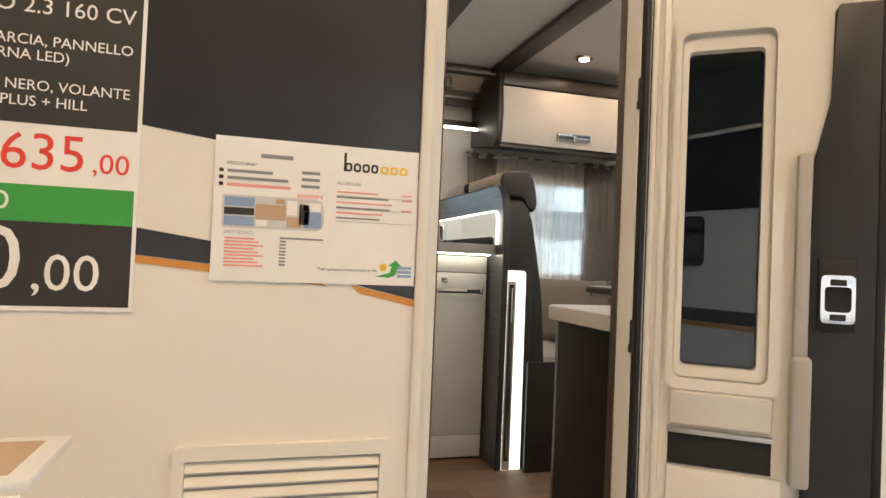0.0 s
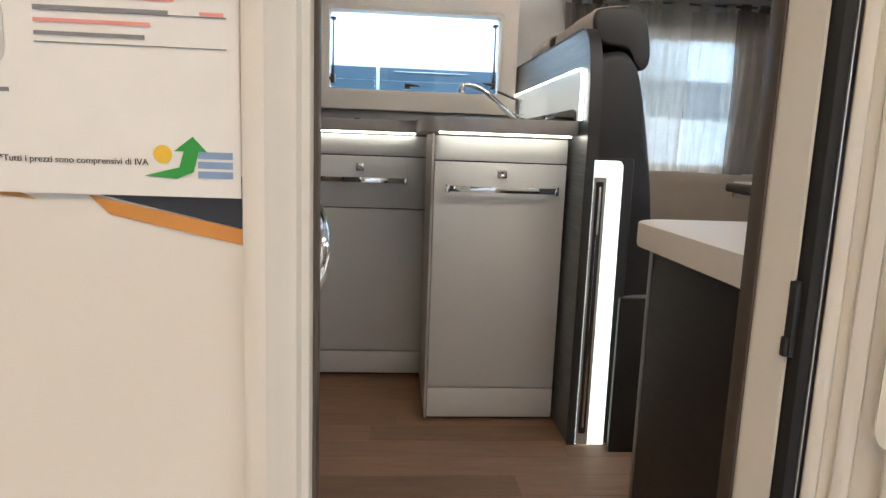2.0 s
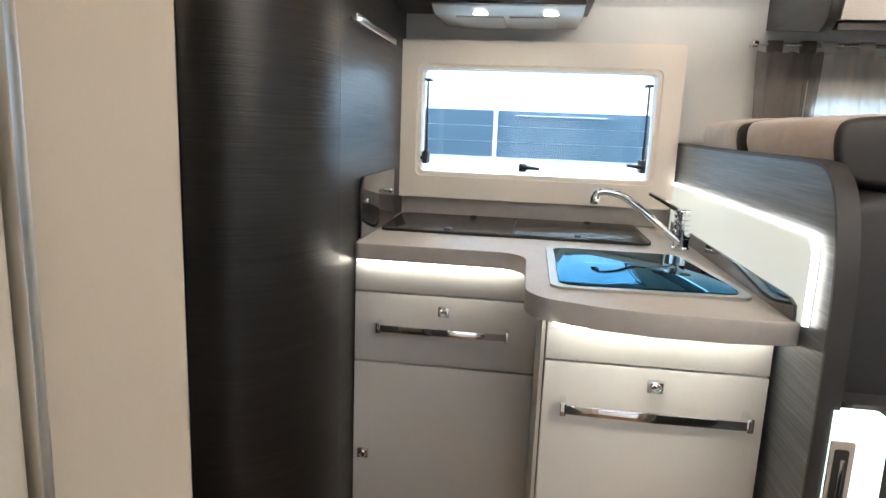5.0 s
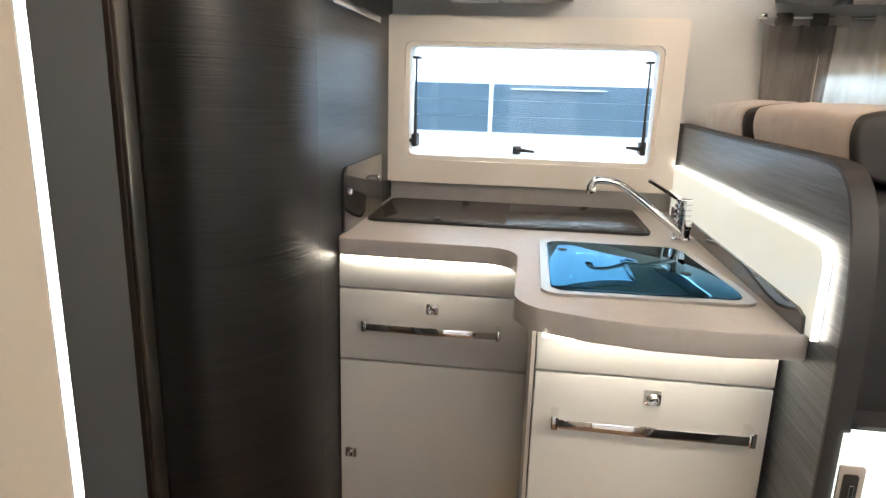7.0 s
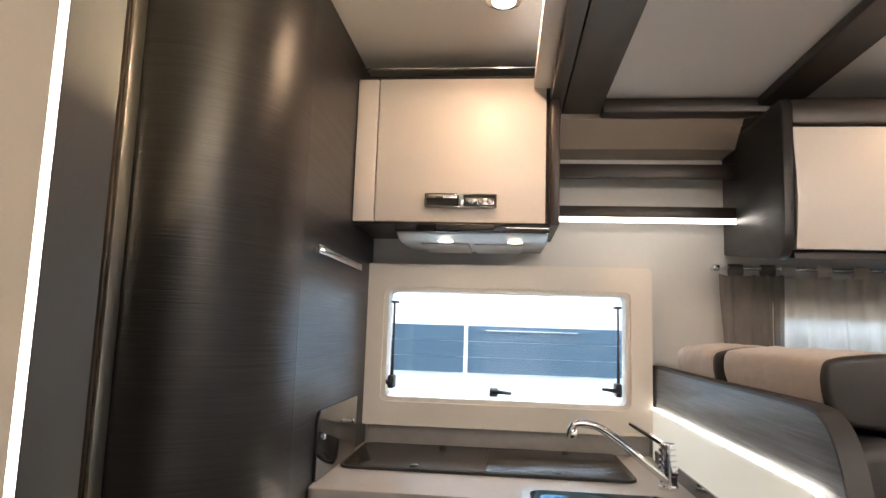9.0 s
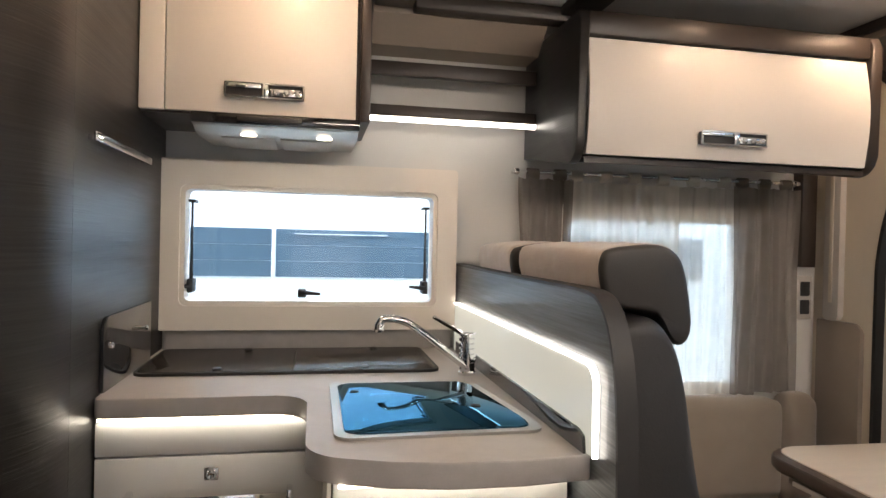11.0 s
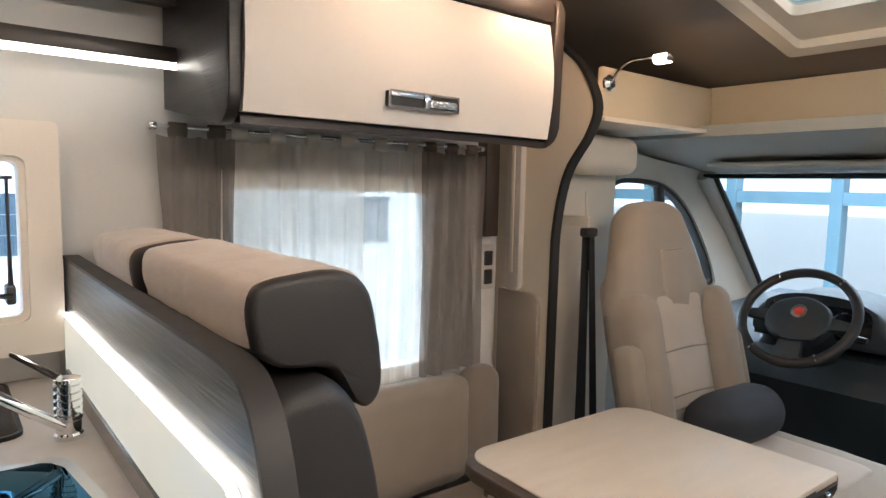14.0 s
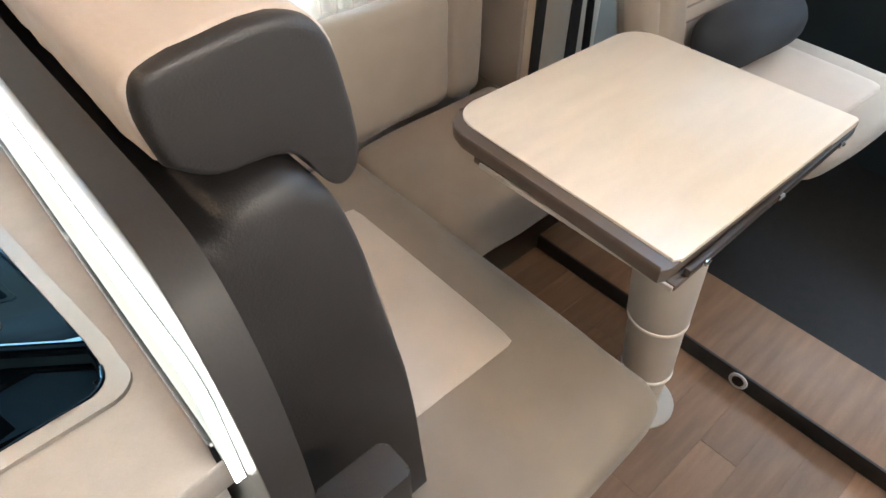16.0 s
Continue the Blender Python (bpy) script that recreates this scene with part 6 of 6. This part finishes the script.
PV, RECLINE = (0, 0.10, 0.50), -14
spart("seat_cushion", cushion(-0.235, 0.30, -0.43, 0.14, 0.42, 0.53, 0.052, 0.015, 12, 0.004), "fabric", "beige seat cushion")
spart("seat_insert", cushion(-0.12, 0.18, -0.37, 0.06, 0.48, 0.548, 0.02, 0.006, 10, 0.002), "fabric_light", "light beige seat insert")
spart("backrest", cushion(-0.225, 0.225, 0.07, 0.21, 0.47, 1.06, 0.06, 0.012, 12, 0.003), "fabric", "beige backrest", RECLINE, PV)
spart("backrest_insert", cushion(-0.125, 0.125, 0.045, 0.12, 0.52, 0.985, 0.03, 0.010, 10, 0.002), "fabric_light", "light beige backrest insert", RECLINE, PV)
for k in (0.62, 0.66, 0.80):
    spart("seam", tube(smoothed([(-0.12, 0.043, k - 0.006), (0, 0.036, k), (0.12, 0.043, k - 0.006)], 4), 0.003, 6), "fabric_taupe", "", RECLINE, PV)
for sx in (-1, 1):
    x0, x1 = sorted((sx * 0.135, sx * 0.25))
    spart("bolster", cushion(x0, x1, 0.005, 0.17, 0.50, 0.98, 0.045, 0.008, 10, 0.003), "fabric", "beige side bolster", RECLINE, PV)
    x0, x1 = sorted((sx * 0.235, sx * 0.29))
    spart("armrest", cushion(x0, x1, 0.02, 0.12, 0.54, 0.83, 0.028, 0.004, 8, 0.002), "fabric", "folded beige armrest", RECLINE, PV)
bm = cushion(-0.175, 0.175, 0.055, 0.20, 0.88, 1.285, 0.065, 0.008, 12, 0.003)
for v in bm.verts:
    k = max(0.0, min(1.0, (v.co.z - 0.92) / 0.36))
    v.co.x *= 1.45 - 0.80 * k
spart("headrest", bm, "fabric", "beige tapering headrest", RECLINE, PV)
spart("headrest_tab", prism([(-0.06, 1.12), (0.06, 1.12), (0.072, 1.00), (0.045, 0.92), (-0.045, 0.92), (-0.072, 1.00)], "y", 0.042, 0.075, 0.012, 3), "fabric", "beige headrest tab", RECLINE, PV)
spart("pedestal", lathe([(0.19, -0.005), (0.19, 0.30), (0.22, 0.33), (0.22, 0.42)], 28), "black_plastic", "black pedestal")
pl = thing("pillow", (2.32, 1.60, 1.1), "dark navy roll pillow lying on the driver's seat", "pillow")
bm = cushion(-0.17, 0.19, -0.13, 0.035, 0.545, 0.70, 0.07, 0.012, 10, 0.006)
bm.transform(SEAT)
part("pad", bm, "fabric_navy", pl)

# dashboard and wheel
da = thing("dashboard", (3.2, 1.1, 1.2), "dark blue-black dashboard with instrument hood", "dashboard")
part("body", prism([(2.92, F0 + 0.03), (2.86, 1.10), (2.80, 1.25), (2.86, 1.36), (3.00, 1.42), (3.76, 1.455), (3.76, F0 + 0.03)], "y", 0.10, 2.09, 0.02, 3), "dash", da)
part("instrument_hood", prism([(p.x, p.y) for p in smoothed([(1.30, 1.40, 0), (1.31, 1.50, 0), (1.40, 1.565, 0), (1.53, 1.58, 0), (1.66, 1.565, 0), (1.75, 1.50, 0), (1.76, 1.40, 0)], 4)], "x", 2.83, 3.10, 0.02, 3), "dash", da)
part("dial_glass", prism(rrect(1.36, 1.70, 1.43, 1.545, 0.03), "x", 2.826, 2.8295), "black_glass", da)
for yy in (1.44, 1.62):
    part("dial", ring(arc(yy, 1.485, 0.045, 0, 360, 20)[:-1], arc(yy, 1.485, 0.041, 0, 360, 20)[:-1], "x", 2.823, 2.826), "steel", da)
part("air_vent", prism(rrect(1.82, 1.98, 1.28, 1.36, 0.02), "x", 2.80, 2.84), "rubber", da)
part("column_cover", tube([(2.86, 1.525, 1.38), (2.70, 1.525, 1.49)], [0.07, 0.05], 14), "dash", da)
part("stalk", tube([(2.72, 1.46, 1.48), (2.70, 1.33, 1.47)], 0.008, 8), "black_plastic", da)
part("lower_panel", box(2.70, 2.90, 0.75, 1.20, 0.9, 1.33, 0.03, 3), "dash", da)
whl = thing("steering_wheel", (2.65, 1.525, 1.52), "black steering wheel with a round red badge", "steering wheel")
WH = Matrix.Translation((2.645, 1.525, 1.523)) @ pose(0, 0, 0, 0, -52, 0)


def wpart(name, bm, mat, parent=None, label=""):
    bm.transform(WH)
    return part(name, bm, mat, parent or whl, label)


bm = bmesh.new()
N, K, R, r = 48, 12, 0.178, 0.0165
vs_ = [[bm.verts.new(((R + r * math.cos(2 * math.pi * k / K)) * math.cos(2 * math.pi * n / N), (R + r * math.cos(2 * math.pi * k / K)) * math.sin(2 * math.pi * n / N), r * math.sin(2 * math.pi * k / K))) for k in range(K)] for n in range(N)]
for n in range(N):
    for k in range(K):
        bm.faces.new((vs_[n][k], vs_[(n + 1) % N][k], vs_[(n + 1) % N][(k + 1) % K], vs_[n][(k + 1) % K]))
wpart("rim", bm, "black_plastic")
hub = wpart("hub", prism([(p.x, p.y) for p in smoothed([(-0.075, -0.07, 0), (-0.02, -0.105, 0), (0.05, -0.085, 0), (0.085, 0, 0), (0.05, 0.085, 0), (-0.02, 0.105, 0), (-0.075, 0.07, 0), (-0.088, 0, 0), (-0.075, -0.07, 0)], 3)[:-1]], "z", -0.045, 0.0, 0.012, 3), "dash")
wpart("badge", lathe([(0.026, 0.0), (0.026, 0.004), (0.021, 0.005)], 20, Matrix.Translation((0.02, 0, 0))), "chrome", hub, "chrome badge ring")
wpart("badge_field", lathe([(0.016, 0.005), (0.015, 0.0062)], 20, Matrix.Translation((0.02, 0, 0))), "ink_red", hub, "red badge field")
for a in (-1, 1):
    wpart("spoke", prism([(-0.03, a * 0.08), (0.025, a * 0.08), (0.012, a * 0.17), (-0.018, a * 0.17)], "z", -0.035, -0.008, 0.006), "dash")
wpart("spoke", prism([(-0.07, -0.035), (-0.07, 0.035), (-0.172, 0.05), (-0.172, -0.05)], "z", -0.035, -0.012, 0.006), "dash")
for a in (35, 145, 215, 325):
    ca, sa = math.cos(radians(a)), math.sin(radians(a))
    wpart("trim_clip", tube([((R - 0.012) * ca, (R - 0.012) * sa, 0.012), ((R + 0.012) * ca, (R + 0.012) * sa, 0.012)], 0.004, 8), "steel")
card = thing("price_card", (3.35, 1.30, 1.455), "white price card with red figures on the dashboard", "card")
part("card", prism([(3.30, 1.455), (3.303, 1.455), (3.343, 1.60), (3.34, 1.60)], "y", 1.05, 1.36), "paper", card, smooth=False)
for i in range(3):
    part("print_line", prism([(3.309 + 0.0, 1.50), (3.312, 1.50), (3.335, 1.585), (3.332, 1.585)], "y", 1.32 - i * 0.08 - 0.05, 1.32 - i * 0.08), "ink_red", card, smooth=False)

# closing shell of the cab, passenger side and bonnet
whole("bonnet", prism([(3.76, 0.5), (3.76, 1.44), (4.25, 1.15), (4.45, 0.85), (4.45, 0.5)], "y", 0.08, 2.12, 0.05, 3), "vehicle_white", "white bonnet of the vehicle", "bonnet", kind="structure")
whole("cab_roof", prism([(1.90, 2.55), (1.90, 2.85), (2.2, 2.82), (3.0, 2.12), (3.0, 2.066), (2.47, 2.37)], "y", 1.50, 2.236, 0.02), "gelcoat", "cream cab roof moulding", "roof", kind="structure")
whole("wheel_housing", box(-3.4, 1.9, 0.05, 2.2, 0.36, 0.535), "rubber", "dark underside of the motorhome", "chassis", kind="structure")

# ---- floor planks ----
PW, PL = 0.098, 0.74
meshes = {}
rnd = random.Random(4)
y = 0.037
while y < 2.19:
    x = -1.25 - rnd.random() * PL
    y1 = min(y + PW, 2.195)
    while x < 1.75:
        a, b = max(x, -1.25), min(x + PL, 1.749)
        if b - a > 0.03:
            key = (round(b - a, 3), round(y1 - y, 3))
            if key not in meshes:
                bm = box(0, b - a - 0.0007, 0, y1 - y - 0.0007, -0.0029, 0.0, 0.0005, 1)
                me = bpy.data.meshes.new("plank")
                bm.to_mesh(me)
                bm.free()
                me.materials.append(M["laminate"])
                meshes[key] = me
            o = new("plank", meshes[key])
            o.parent = bpy.data.objects["floor"]
            o.location = (a, y, F0)
        x += PL
    y += PW
